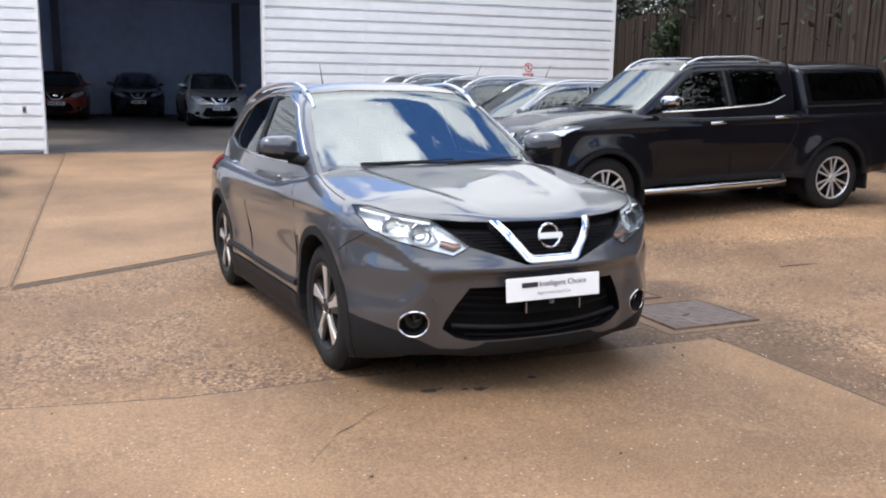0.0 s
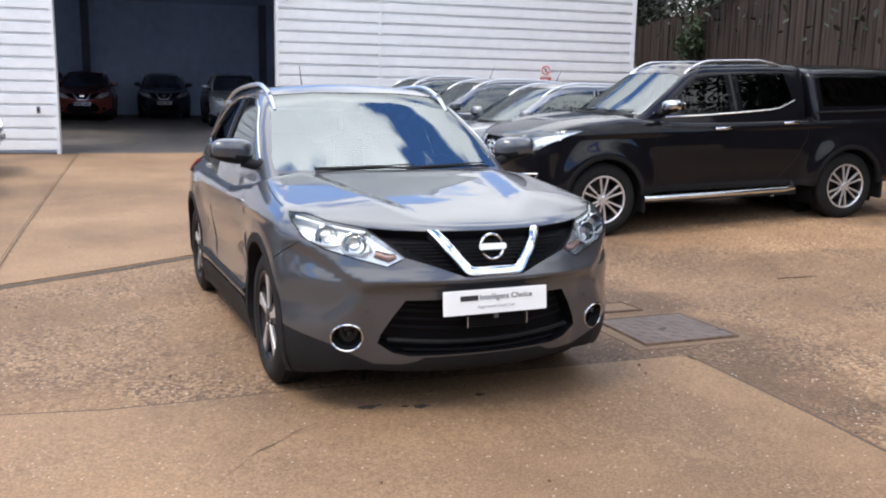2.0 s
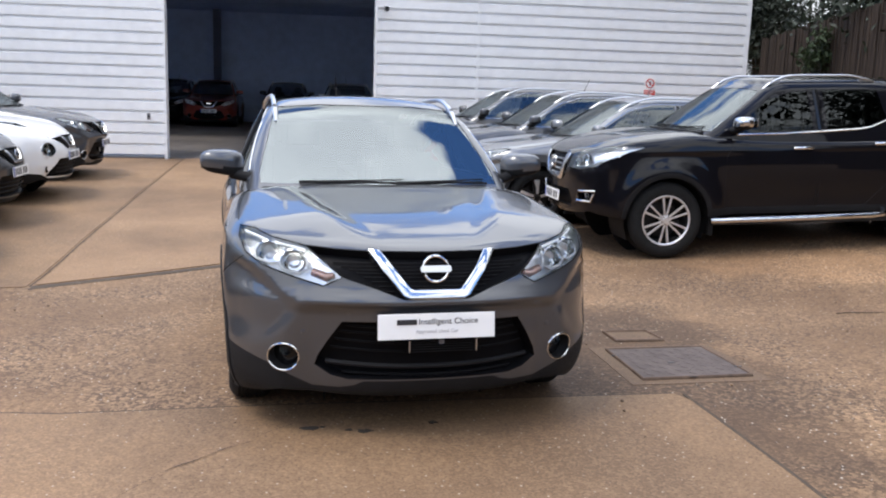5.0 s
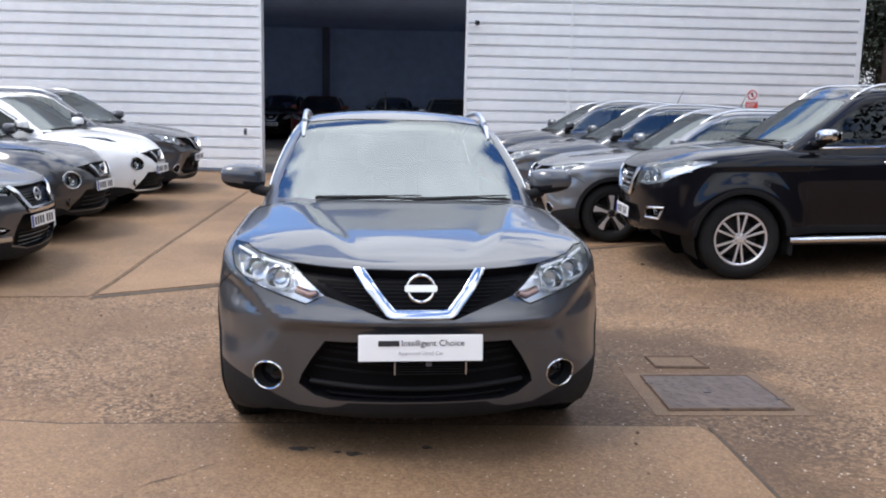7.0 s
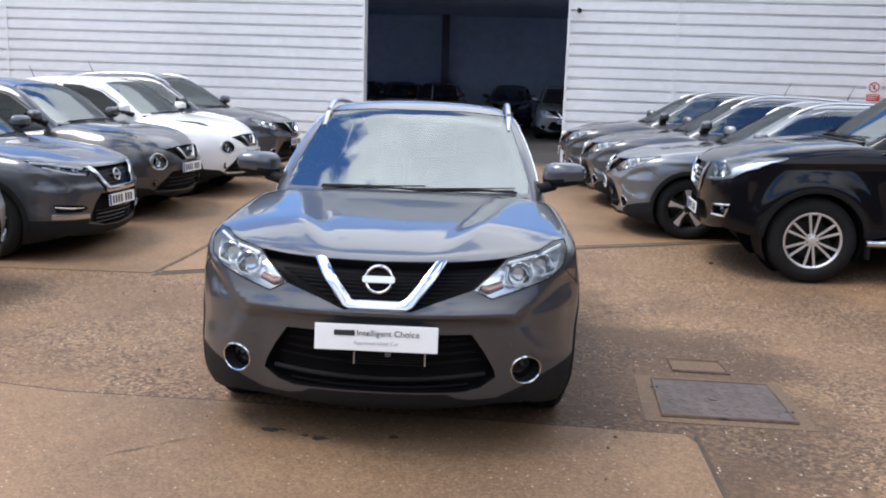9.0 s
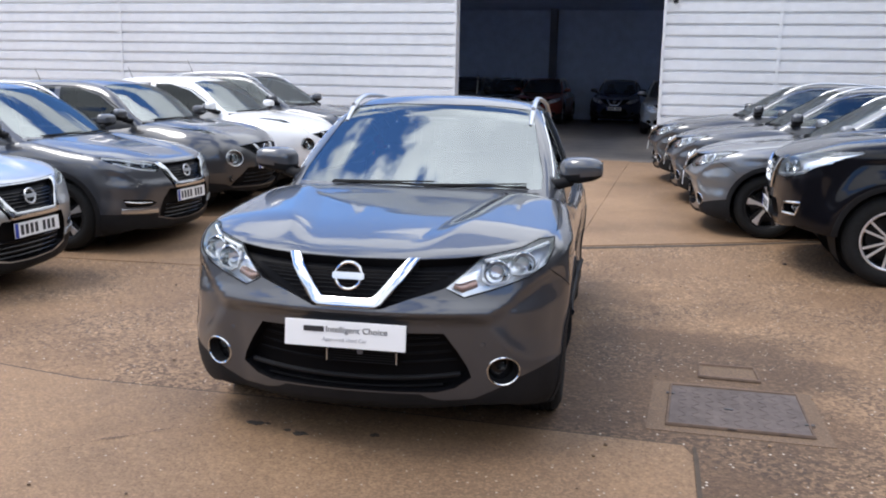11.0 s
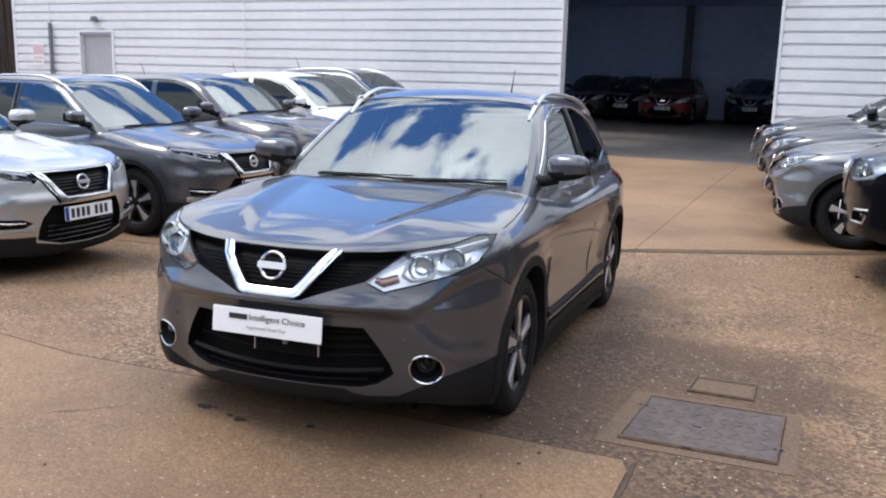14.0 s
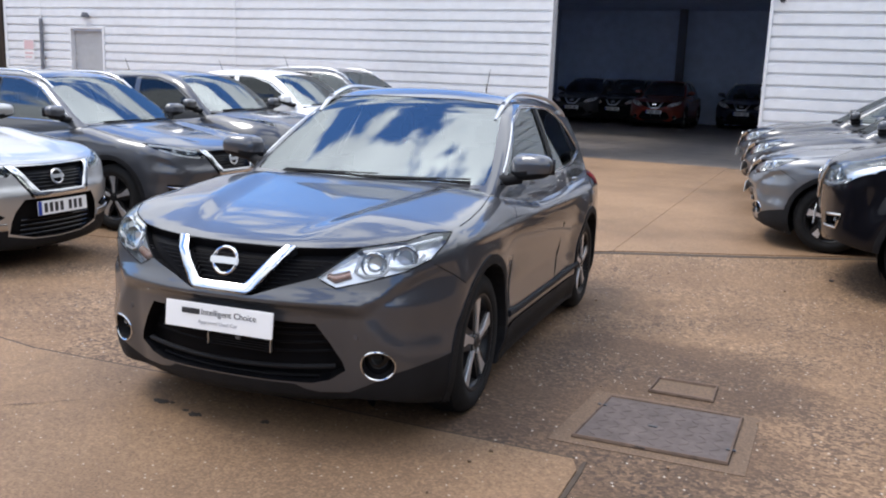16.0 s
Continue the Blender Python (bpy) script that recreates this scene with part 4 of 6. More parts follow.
    # parking sensors
    for y, z in ((0.56, 0.50), (-0.56, 0.50)):
        p = onto(L, S, [(0, y, z)], "x", 0.001)[0]
        part("parking_sensor", lathe([(-0.004, 0.013), (0.002, 0.011), (0.003, 0.001)], "x", 14, None, Matrix.Translation(p)), colour, car)
    # shut lines of bonnet, wing and bumper
    edge = [(0.24, 0.822, 0), (0.10, 0.822, 0), (-0.10, 0.81, 0), (-0.30, 0.785, 0), (-0.52, 0.745, 0)]
    for s in (1, -1):
        outline_gap(car, S, [(x, s * y, 0) for x, y, _ in edge], "z", "bonnet_gap")
        ax = "y" if s > 0 else "-y"
        outline_gap(car, S, [(0.53, 0, 0.805), (0.43, 0, 0.755), (0.35, 0, 0.705)], ax, "bumper_gap")
    outline_gap(car, S, [(0, y, z) for y, z in ((-0.540, 0.868), (-0.42, 0.858), (-0.29, 0.852), (0.0, 0.848), (0.29, 0.852), (0.42, 0.858), (0.540, 0.868))], "x", "bonnet_gap")


def sides_a(car, S, body, house, colour):
    seams(car, S, body, colour, [
        ("front_door", [(-0.50, 0.37), (-1.60, 0.37), (-1.74, 0.60), (-1.76, 1.03), (-0.62, 1.0), (-0.50, 0.86)], -1.55, 0.955),
        ("rear_door", [(-1.62, 0.37), (-2.16, 0.37), (-2.26, 0.52), (-2.42, 0.72), (-2.62, 0.80), (-2.68, 0.95), (-2.60, 1.05), (-1.78, 1.03), (-1.76, 0.60)], -2.48, 0.985)])
    for s in (1, -1):
        ax = "y" if s > 0 else "-y"
        part("window_trim", skin_bars([(u, 0, v) for u, v in S["window_line"]], upper_field, S, ax, 0.001, 0.006), CHROME, car)
        part("pillar_trim", skin_bars([(-1.745, 0, 1.09), (-1.80, 0, 1.48)], upper_field, S, ax, 0.001, 0.02, closed=False), GLOSS_BLACK, car)
        q = onto(lower_field, S, [(-2.28, s * 0.5, 0.40), (-1.6, s * 0.5, 0.38), (-0.7, s * 0.5, 0.38), (-0.45, s * 0.5, 0.40)], ax, 0.004)
        part("side_moulding", tube([Vector(a) for a in q], 0.018, 8), PLASTIC, car)
        # tail lamps wrap round the rear corners
        tl = cut(body, [(-3.50, 0.86), (-3.0, 0.93), (-2.98, 1.0), (-3.5, 1.04)], "xz", lambda c, n, s=s: c.y * s > 0.35)
        push(tl, lower_field, S, 0.006)
        part("tail_light", tl, LAMP_RED, car, field=(lower_field, S))
    mirror_pair(car, S, colour, (-0.72, 0.925, 1.165), (0.115, 0.080, 0.095))
    wipers(car, S)
    part("aerial", tube([(-2.70, 0, 1.57), (-2.74, 0, 1.66), (-2.79, 0, 1.77)], [0.007, 0.004, 0.002], 8), PLASTIC, car)


def details_a(car, S, body, house, colour):
    front_a(car, S, body, house, colour)
    sides_a(car, S, body, house, colour)
    roof_rails(car, S, -1.06, -2.95, 0.575)


def bar_plate(car, x, z, lean=0.0, tilt=3.0):
    """A white number plate whose characters are plain bars, with a blue strip at one end."""
    p = plain_plate(car, x, z, PLATE_WHITE, tilt=tilt)
    strip = box(0.003, 0.0055, -0.258, -0.222, -0.053, 0.053)
    bmesh.ops.transform(strip, matrix=pose(x, 0, z, 0, -tilt, 0), verts=strip.verts)
    part("plate_strip", strip, BLUE_STRIP, p)
    for k, y in enumerate((-0.18, -0.125, -0.07, -0.015, 0.075, 0.13, 0.185)):
        b = box(0.003, 0.0055, y - 0.017, y + 0.017, -0.037, 0.037)
        bmesh.ops.transform(b, matrix=pose(x, 0, z, 0, -tilt, 0), verts=b.verts)
        part("plate_bar", b, INK, p)


def front_b(car, S, body, house, colour):
    """Nose of the newer crossover: boomerang lamps, deep V grille, finned fog corners."""
    L = lower_field
    fwd = lambda c, n: c.x > 0.05 and n.x > -0.2
    out = [(-0.818, 0.918), (-0.74, 0.908), (-0.60, 0.872), (-0.46, 0.846), (-0.40, 0.80), (-0.44, 0.765), (-0.60, 0.785), (-0.74, 0.83), (-0.81, 0.87)]
    for sgn in (-1, 1):
        poly = out if sgn < 0 else mirrored(out)
        lens = cut(body, poly, "yz", lambda c, n, s=sgn: c.x > 0.1 and c.y * s > 0.2)
        walls, back = lamp_bowl(lens, S, 0.04)
        lamp = part("headlight", lens, LENS, car, field=(L, S))
        part("lamp_housing", back, GLOSS_BLACK, lamp)
        part("lamp_rim", walls, GLOSS_BLACK, lamp)
        projector(car, S, lamp, sgn * 0.66, 0.845, 0.034)
        projector(car, S, lamp, sgn * 0.54, 0.818, 0.036)
        for pts in ([(0.80, 0.908), (0.70, 0.892), (0.58, 0.862), (0.46, 0.836)], [(0.78, 0.865), (0.70, 0.826), (0.58, 0.79), (0.46, 0.776)]):
            q = onto(L, S, [(0, sgn * y, z) for y, z in pts], "x", -0.012)
            part("light_guide", tube([Vector(a) for a in q], 0.009, 8), PLATE_WHITE, lamp)
        nook = [(sgn * -0.78, 0.52), (sgn * -0.56, 0.50), (sgn * -0.49, 0.465), (sgn * -0.56, 0.432), (sgn * -0.76, 0.44)]
        nook = nook if sgn > 0 else nook[::-1]
        walls, back = lamp_bowl(cut(body, nook, "yz", lambda c, n, s=sgn: c.x > 0.2 and c.y * -s > 0.2), S, 0.04)
        fog = part("fog_corner", back, GLOSS_BLACK, car)
        part("fog_recess", walls, PLASTIC, fog)
        q = onto(L, S, [(0, -sgn * y, z) for y, z in ((0.77, 0.495), (0.66, 0.476), (0.54, 0.470))], "x", -0.006)
        part("fog_fin", tube([Vector(a) for a in q], [0.006, 0.011, 0.006], 8), CHROME, fog)
        part("bumper_blade", band(L, S, [(-sgn * 0.79, 0.43), (-sgn * 0.62, 0.418), (-sgn * 0.48, 0.412)], [(-sgn * 0.79, 0.385), (-sgn * 0.62, 0.372), (-sgn * 0.47, 0.368)], -0.01, 0.012), SATIN, car)
    g = [(-0.445, 0.842), (-0.2, 0.838), (0.0, 0.836), (0.2, 0.838), (0.445, 0.842), (0.38, 0.76), (0.29, 0.60), (-0.29, 0.60), (-0.38, 0.76)]
    gr = grille_mesh(cut(body, g, "yz", fwd), S, car, 0.045)
    for k in range(7):
        z = 0.635 + 0.026 * k
        half = 0.21 + 0.95 * (z - 0.60)
        q = onto(L, S, [(0, y, z) for y in np.linspace(-half, half, 15)], "x", -0.034)
        part("grille_bar", tube([Vector(a) for a in q], 0.005, 6), GLOSS_BLACK, gr)
    part("grille_v_bar", band(L, S, [(-0.43, 0.842), (-0.37, 0.76), (-0.265, 0.595), (0.265, 0.595), (0.37, 0.76), (0.43, 0.842)], [(-0.36, 0.840), (-0.31, 0.77), (-0.222, 0.645), (0.222, 0.645), (0.31, 0.77), (0.36, 0.840)], -0.03, 0.014), CHROME, gr)
    emblem(car, 0.845, 0.745, 0.056, 12, SATIN)
    mouth = [(-0.35, 0.592), (-0.42, 0.50), (-0.445, 0.42), (-0.452, 0.33), (-0.25, 0.277), (0.0, 0.267)]
    mouth = mouth + [(-y, z) for y, z in reversed(mouth[:-1])]
    im = grille_mesh(cut(body, mouth, "yz", fwd), S, car, 0.05)
    im.name = "lower_grille"
    for z in (0.30, 0.34, 0.38, 0.42):
        q = onto(L, S, [(0, y, z) for y in np.linspace(-0.36, 0.36, 13)], "x", -0.03)
        part("grille_bar", tube([Vector(a) for a in q], 0.007, 6), GLOSS_BLACK, im)
    bar_plate(car, 0.893, 0.512)
    low = [(-0.93, 0.38), (-0.78, 0.375), (-0.62, 0.362), (-0.462, 0.358), (-0.46, 0.310), (-0.25, 0.268), (0.0, 0.258)]
    low = low + [(-y, z) for y, z in reversed(low[:-1])] + [(0.93, 0.10), (-0.93, 0.10)]
    lips(car, S, body, low)
    edge = [(0.24, 0.822), (0.10, 0.822), (-0.10, 0.81), (-0.30, 0.785), (-0.52, 0.745)]
    for s in (1, -1):
        outline_gap(car, S, [(x, s * y, 0) for x, y in edge], "z", "bonnet_gap")
    outline_gap(car, S, [(0, y, 0.846 + 0.05 * abs(y) ** 2) for y in np.linspace(-0.46, 0.46, 9)], "x", "bonnet_gap")


def details_b(car, S, body, house, colour):
    front_b(car, S, body, house, colour)
    sides_a(car, S, body, house, colour)
    roof_rails(car, S, -1.06, -2.95, 0.575)


def details_a_plated(car, S, body, house, colour):
    details_a(car, S, body, house, colour)
    bar_plate(car, 0.895, 0.541)


def details_c(car, S, body, house, colour):
    """Small crossover: round lamps in the bumper, slim lights on the wings, narrow grille."""
    L = lower_field
    fwd = lambda c, n: c.x > 0.05 and n.x > -0.2
    for sgn in (-1, 1):
        # light on the wing top
        slit = [(0.46, 0.60), (0.36, 0.68), (0.10, 0.735), (-0.06, 0.735), (0.08, 0.69), (0.30, 0.61)]
        slit = [(x, sgn * y) for x, y in (slit if sgn > 0 else slit[::-1])]
        lens = cut(body, slit, "xy", lambda c, n, s=sgn: c.z > 0.75 and c.y * s > 0.2)
        walls, back = lamp_bowl(lens, S, 0.03)
        lamp = part("wing_light", lens, LENS, car, field=(L, S))
        part("lamp_housing", back, SATIN, lamp)
        part("lamp_rim", walls, GLOSS_BLACK, lamp)
        # round lamp
        ring = [(sgn * 0.565 + 0.098 * math.cos(t), 0.665 + 0.092 * math.sin(t)) for t in [2 * math.pi * i / 28 for i in range(28)]]
        lens = cut(body, ring, "yz", lambda c, n, s=sgn: c.x > 0.2 and c.y * s > 0.2)
        walls, back = lamp_bowl(lens, S, 0.05)
        lamp = part("headlight", lens, LENS, car, field=(L, S))
        part("lamp_housing", back, REFLECTOR, lamp)
        part("lamp_rim", walls, GLOSS_BLACK, lamp)
        projector(car, S, lamp, sgn * 0.565, 0.665, 0.055)
        part("lamp_bezel", skin_bars([(0, y, z) for y, z in ring], L, S, "x", 0.001, 0.006, sub=2), SATIN, lamp)
        fog = onto(L, S, [(0, sgn * 0.60, 0.42)], "x", 0.0)[0]
        f = part("fog_lamp", lathe([(-0.01, 0.045), (0.004, 0.043), (0.006, 0.03), (-0.004, 0.001)], "x", 20, None, Matrix.Translation(fog)), GLOSS_BLACK, car)
    g = [(-0.46, 0.80), (-0.2, 0.825), (0.0, 0.83), (0.2, 0.825), (0.46, 0.80), (0.34, 0.745), (0.20, 0.66), (-0.20, 0.66), (-0.34, 0.745)]
    gr = grille_mesh(cut(body, g, "yz", fwd), S, car, 0.04)
    part("grille_v_bar", band(L, S, [(-0.24, 0.81), (-0.13, 0.665), (0.13, 0.665), (0.24, 0.81)], [(-0.19, 0.81), (-0.10, 0.695), (0.10, 0.695), (0.19, 0.81)], -0.03, 0.012), SATIN, gr)
    emblem(car, 0.80, 0.755, 0.05, 14)
    mouth = [(-0.40, 0.545), (-0.56, 0.40), (-0.60, 0.33), (0.0, 0.30)]
    mouth = mouth + [(-y, z) for y, z in reversed(mouth[:-1])]
    im = grille_mesh(cut(body, mouth, "yz", fwd), S, car, 0.05)
    im.name = "lower_grille"
    for z in (0.36, 0.41, 0.46):
        q = onto(L, S, [(0, y, z) for y in np.linspace(-0.42, 0.42, 13)], "x", -0.03)
        part("grille_bar", tube([Vector(a) for a in q], 0.008, 6), PLASTIC, im)
    low = [(-0.93, 0.40), (-0.66, 0.36), (-0.55, 0.305), (0.0, 0.285)]
    low = low + [(-y, z) for y, z in reversed(low[:-1])] + [(0.93, 0.10), (-0.93, 0.10)]
    lips(car, S, body, low)
    bar_plate(car, 0.835, 0.575)
    for s in (1, -1):
        outline_gap(car, S, [(x, s * y, 0) for x, y in ((0.66, 0.50), (0.48, 0.56), (0.2, 0.60), (-0.1, 0.645), (-0.5, 0.70))], "z", "bonnet_gap")
    seams(car, S, body, colour, [
        ("front_door", [(-0.52, 0.38), (-1.50, 0.38), (-1.62, 0.60), (-1.66, 1.03), (-0.62, 1.0), (-0.52, 0.86)], -1.48, 0.93),
        ("rear_door", [(-1.52, 0.38), (-2.05, 0.38), (-2.14, 0.52), (-2.30, 0.72), (-2.44, 0.82), (-2.46, 1.03), (-1.68, 1.03), (-1.64, 0.60)], -2.36, 1.0)])
    for s in (1, -1):
        ax = "y" if s > 0 else "-y"
        part("window_trim", skin_bars([(u, 0, v) for u, v in S["window_line"]], upper_field, S, ax, 0.001, 0.006), PLASTIC, car)
        tl = cut(body, [(-3.30, 0.90), (-2.75, 0.96), (-2.75, 1.03), (-3.3, 1.06)], "xz", lambda c, n, s=s: c.y * s > 0.35)
        push(tl, L, S, 0.006)
        part("tail_light", tl, LAMP_RED, car, field=(L, S))
    mirror_pair(car, S, colour, (-0.66, 0.905, 1.15), (0.11, 0.078, 0.085))
    wipers(car, S, 1.076)
    part("aerial", tube([(-2.45, 0, 1.48), (-2.50, 0, 1.60), (-2.54, 0, 1.68)], [0.007, 0.004, 0.002], 8), PLASTIC, car)


def details_d(car, S, body, house, colour):
    """Double-cab pickup with a hard canopy over its bed."""
    L = lower_field
    fwd = lambda c, n: c.x > 0.05 and n.x > -0.2
    out = [(-0.89, 1.135), (-0.70, 1.11), (-0.44, 1.045), (-0.405, 0.90), (-0.60, 0.89), (-0.80, 0.935), (-0.885, 1.03)]
    for sgn in (-1, 1):
        poly = out if sgn < 0 else mirrored(out)
        lens = cut(body, poly, "yz", lambda c, n, s=sgn: c.x > 0.25 and c.y * s > 0.2)
        walls, back = lamp_bowl(lens, S, 0.05)
        lamp = part("headlight", lens, LENS, car, field=(L, S))
        part("lamp_housing", back, REFLECTOR, lamp)
        part("lamp_rim", walls, SATIN, lamp)
        projector(car, S, lamp, sgn * 0.66, 0.995, 0.052)
        projector(car, S, lamp, sgn * 0.53, 0.965, 0.048)
        q = onto(L, S, [(0, sgn * y, z) for y, z in ((0.82, 0.975), (0.70, 0.93), (0.55, 0.912), (0.45, 0.915))], "x", -0.012)
        part("light_guide", tube([Vector(a) for a in q], 0.010, 8), PLATE_WHITE, lamp)
        nook = [(sgn * -0.80, 0.685), (sgn * -0.60, 0.67), (sgn * -0.58, 0.575), (sgn * -0.76, 0.575)]
        nook = nook if sgn > 0 else nook[::-1]
        walls, back = lamp_bowl(cut(body, nook, "yz", lambda c, n, s=sgn: c.x > 0.2 and c.y * -s > 0.2), S, 0.06)
        fog = part("fog_corner", back, GLOSS_BLACK, car)
        part("fog_recess", walls, PLASTIC, fog)
        part("fog_bezel", skin_bars([(0, y, z) for y, z in nook], L, S, "x", 0.003, 0.012, sub=3), CHROME, fog)
        projector(car, S, fog, -sgn * 0.69, 0.63, 0.035, 0.045, "fog_unit")
    g = [(-0.40, 1.04), (0.0, 1.035), (0.40, 1.04), (0.34, 0.82), (0.27, 0.76), (-0.27, 0.76), (-0.34, 0.82)]
    gr = grille_mesh(cut(body, g, "yz", fwd), S, car, 0.05)
    for k in range(4):
        z = 0.81 + 0.055 * k
        q = onto(L, S, [(0, y, z) for y in np.linspace(-0.34, 0.34, 13)], "x", -0.03)
        part("grille_bar", tube([Vector(a) for a in q], 0.009, 6), SATIN, gr)
    part("grille_v_bar", band(L, S, [(-0.40, 1.035), (-0.27, 0.76), (0.27, 0.76), (0.40, 1.035)], [(-0.31, 1.035), (-0.215, 0.815), (0.215, 0.815), (0.31, 1.035)], -0.03, 0.016), CHROME, gr)
    emblem(car, 0.922, 0.93, 0.062, 6)
    mouth = [(-0.42, 0.68), (-0.50, 0.56), (-0.44, 0.50), (0.44, 0.50), (0.50, 0.56), (0.42, 0.68)]
    im = grille_mesh(cut(body, mouth, "yz", fwd), S, car, 0.05)
    im.name = "lower_grille"
    bar_plate(car, 0.94, 0.585)
    # cab
    seams(car, S, body, colour, [
        ("front_door", [(-0.62, 0.50), (-1.62, 0.50), (-1.66, 1.19), (-0.72, 1.18), (-0.62, 1.02)], -1.45, 1.098),
        ("rear_door", [(-1.65, 0.50), (-2.20, 0.50), (-2.42, 0.72), (-2.57, 0.98), (-2.58, 1.19), (-1.69, 1.19)], -2.355, 1.135)])
    for s in (1, -1):
        ax = "y" if s > 0 else "-y"
        part("window_trim", skin_bars([(-0.74, 0, 1.238), (-1.27, 0, 1.246), (-1.63, 0, 1.262), (-2.10, 0, 1.285), (-2.24, 0, 1.305), (-2.46, 0, 1.385)], upper_field, S, ax, 0.003, 0.010, closed=False), CHROME, car)
        part("pillar_trim", skin_bars([(-1.665, 0, 1.275), (-1.65, 0, 1.68)], upper_field, S, ax, 0.001, 0.028, closed=False), GLOSS_BLACK, car)
        pts = [(-0.44, s * 0.97, 0.385), (-0.55, s * 0.985, 0.385), (-0.70, s * 0.985, 0.388), (-1.5, s * 0.985, 0.395), (-2.22, s * 0.985, 0.405), (-2.34, s * 0.975, 0.415), (-2.38, s * 0.90, 0.45)]
        step_bar = part("side_step", tube(pts, 0.030, 12), CHROME, car)
        for x in (-0.85, -1.5, -2.15):
            part("step_bracket", box(x - 0.03, x + 0.03, s * 0.70, s * 0.97, 0.385, 0.41, 0.006), PLASTIC, step_bar)
        part("mud_flap", box(-0.50, -0.46, s * 0.70, s * 0.91, 0.22, 0.55, 0.01), PLASTIC, car)
        part("rear_mud_flap", box(-3.68, -3.64, s * 0.70, s * 0.91, 0.22, 0.55, 0.01), PLASTIC, car)
    mirror_pair(car, S, colour, (-0.76, 1.01, 1.358), (0.125, 0.075, 0.13), CHROME, (1,))
    wipers(car, S, 1.285)
    roof_rails(car, S, -1.12, -2.38, 0.585, 0.062)
    # canopy over the bed
    C = canopy()
    C["core"] = (-3.3, 0.0, 1.2)
    C["house"], C["house_z"] = (-4.27, -2.62), (1.15, 1.82)
    top = glasshouse(C, 0.04)
    cn = None
    for s in (1, -1):
        w = cut(top, [(-2.80, 1.31), (-4.00, 1.31), (-3.88, 1.64), (-2.78, 1.66)], "xz", lambda c, n, s=s: c.y * s > 0.3 and n.y * s > 0.3)
        push(w, upper_field, C, 0.004)
        if cn is None:
            cn = new("canopy")
            cn.parent = car
        part("canopy_window", w, GLASS_DARK, cn, field=(upper_field, C))
        ax = "y" if s > 0 else "-y"
        part("canopy_seal", skin_bars([(-2.70, 0, 1.245), (-3.3, 0, 1.245), (-4.15, 0, 1.255)], upper_field, C, ax, 0.004, 0.014, closed=False), PLASTIC, cn)
    part("canopy_shell", top, colour, cn, field=(upper_field, C))
    part("cab_rear_panel", box(-2.66, -2.50, -0.60, 0.60, 1.2, 1.68, 0.05), colour, car)
    part("canopy_floor", box(-4.2, -2.75, -0.78, 0.78, 1.18, 1.21), CABIN, car)
    part("bed_gap", box(-2.640, -2.618, -0.886, 0.886, 0.6, 1.19), PLASTIC, car)
    part("spare_wheel", lathe([(0.30, 0.20), (0.30, 0.36), (0.42, 0.36), (0.42, 0.20)], "z", 28, None, Matrix.Translation((-3.5, 0, 0.02))), RUBBER, car)


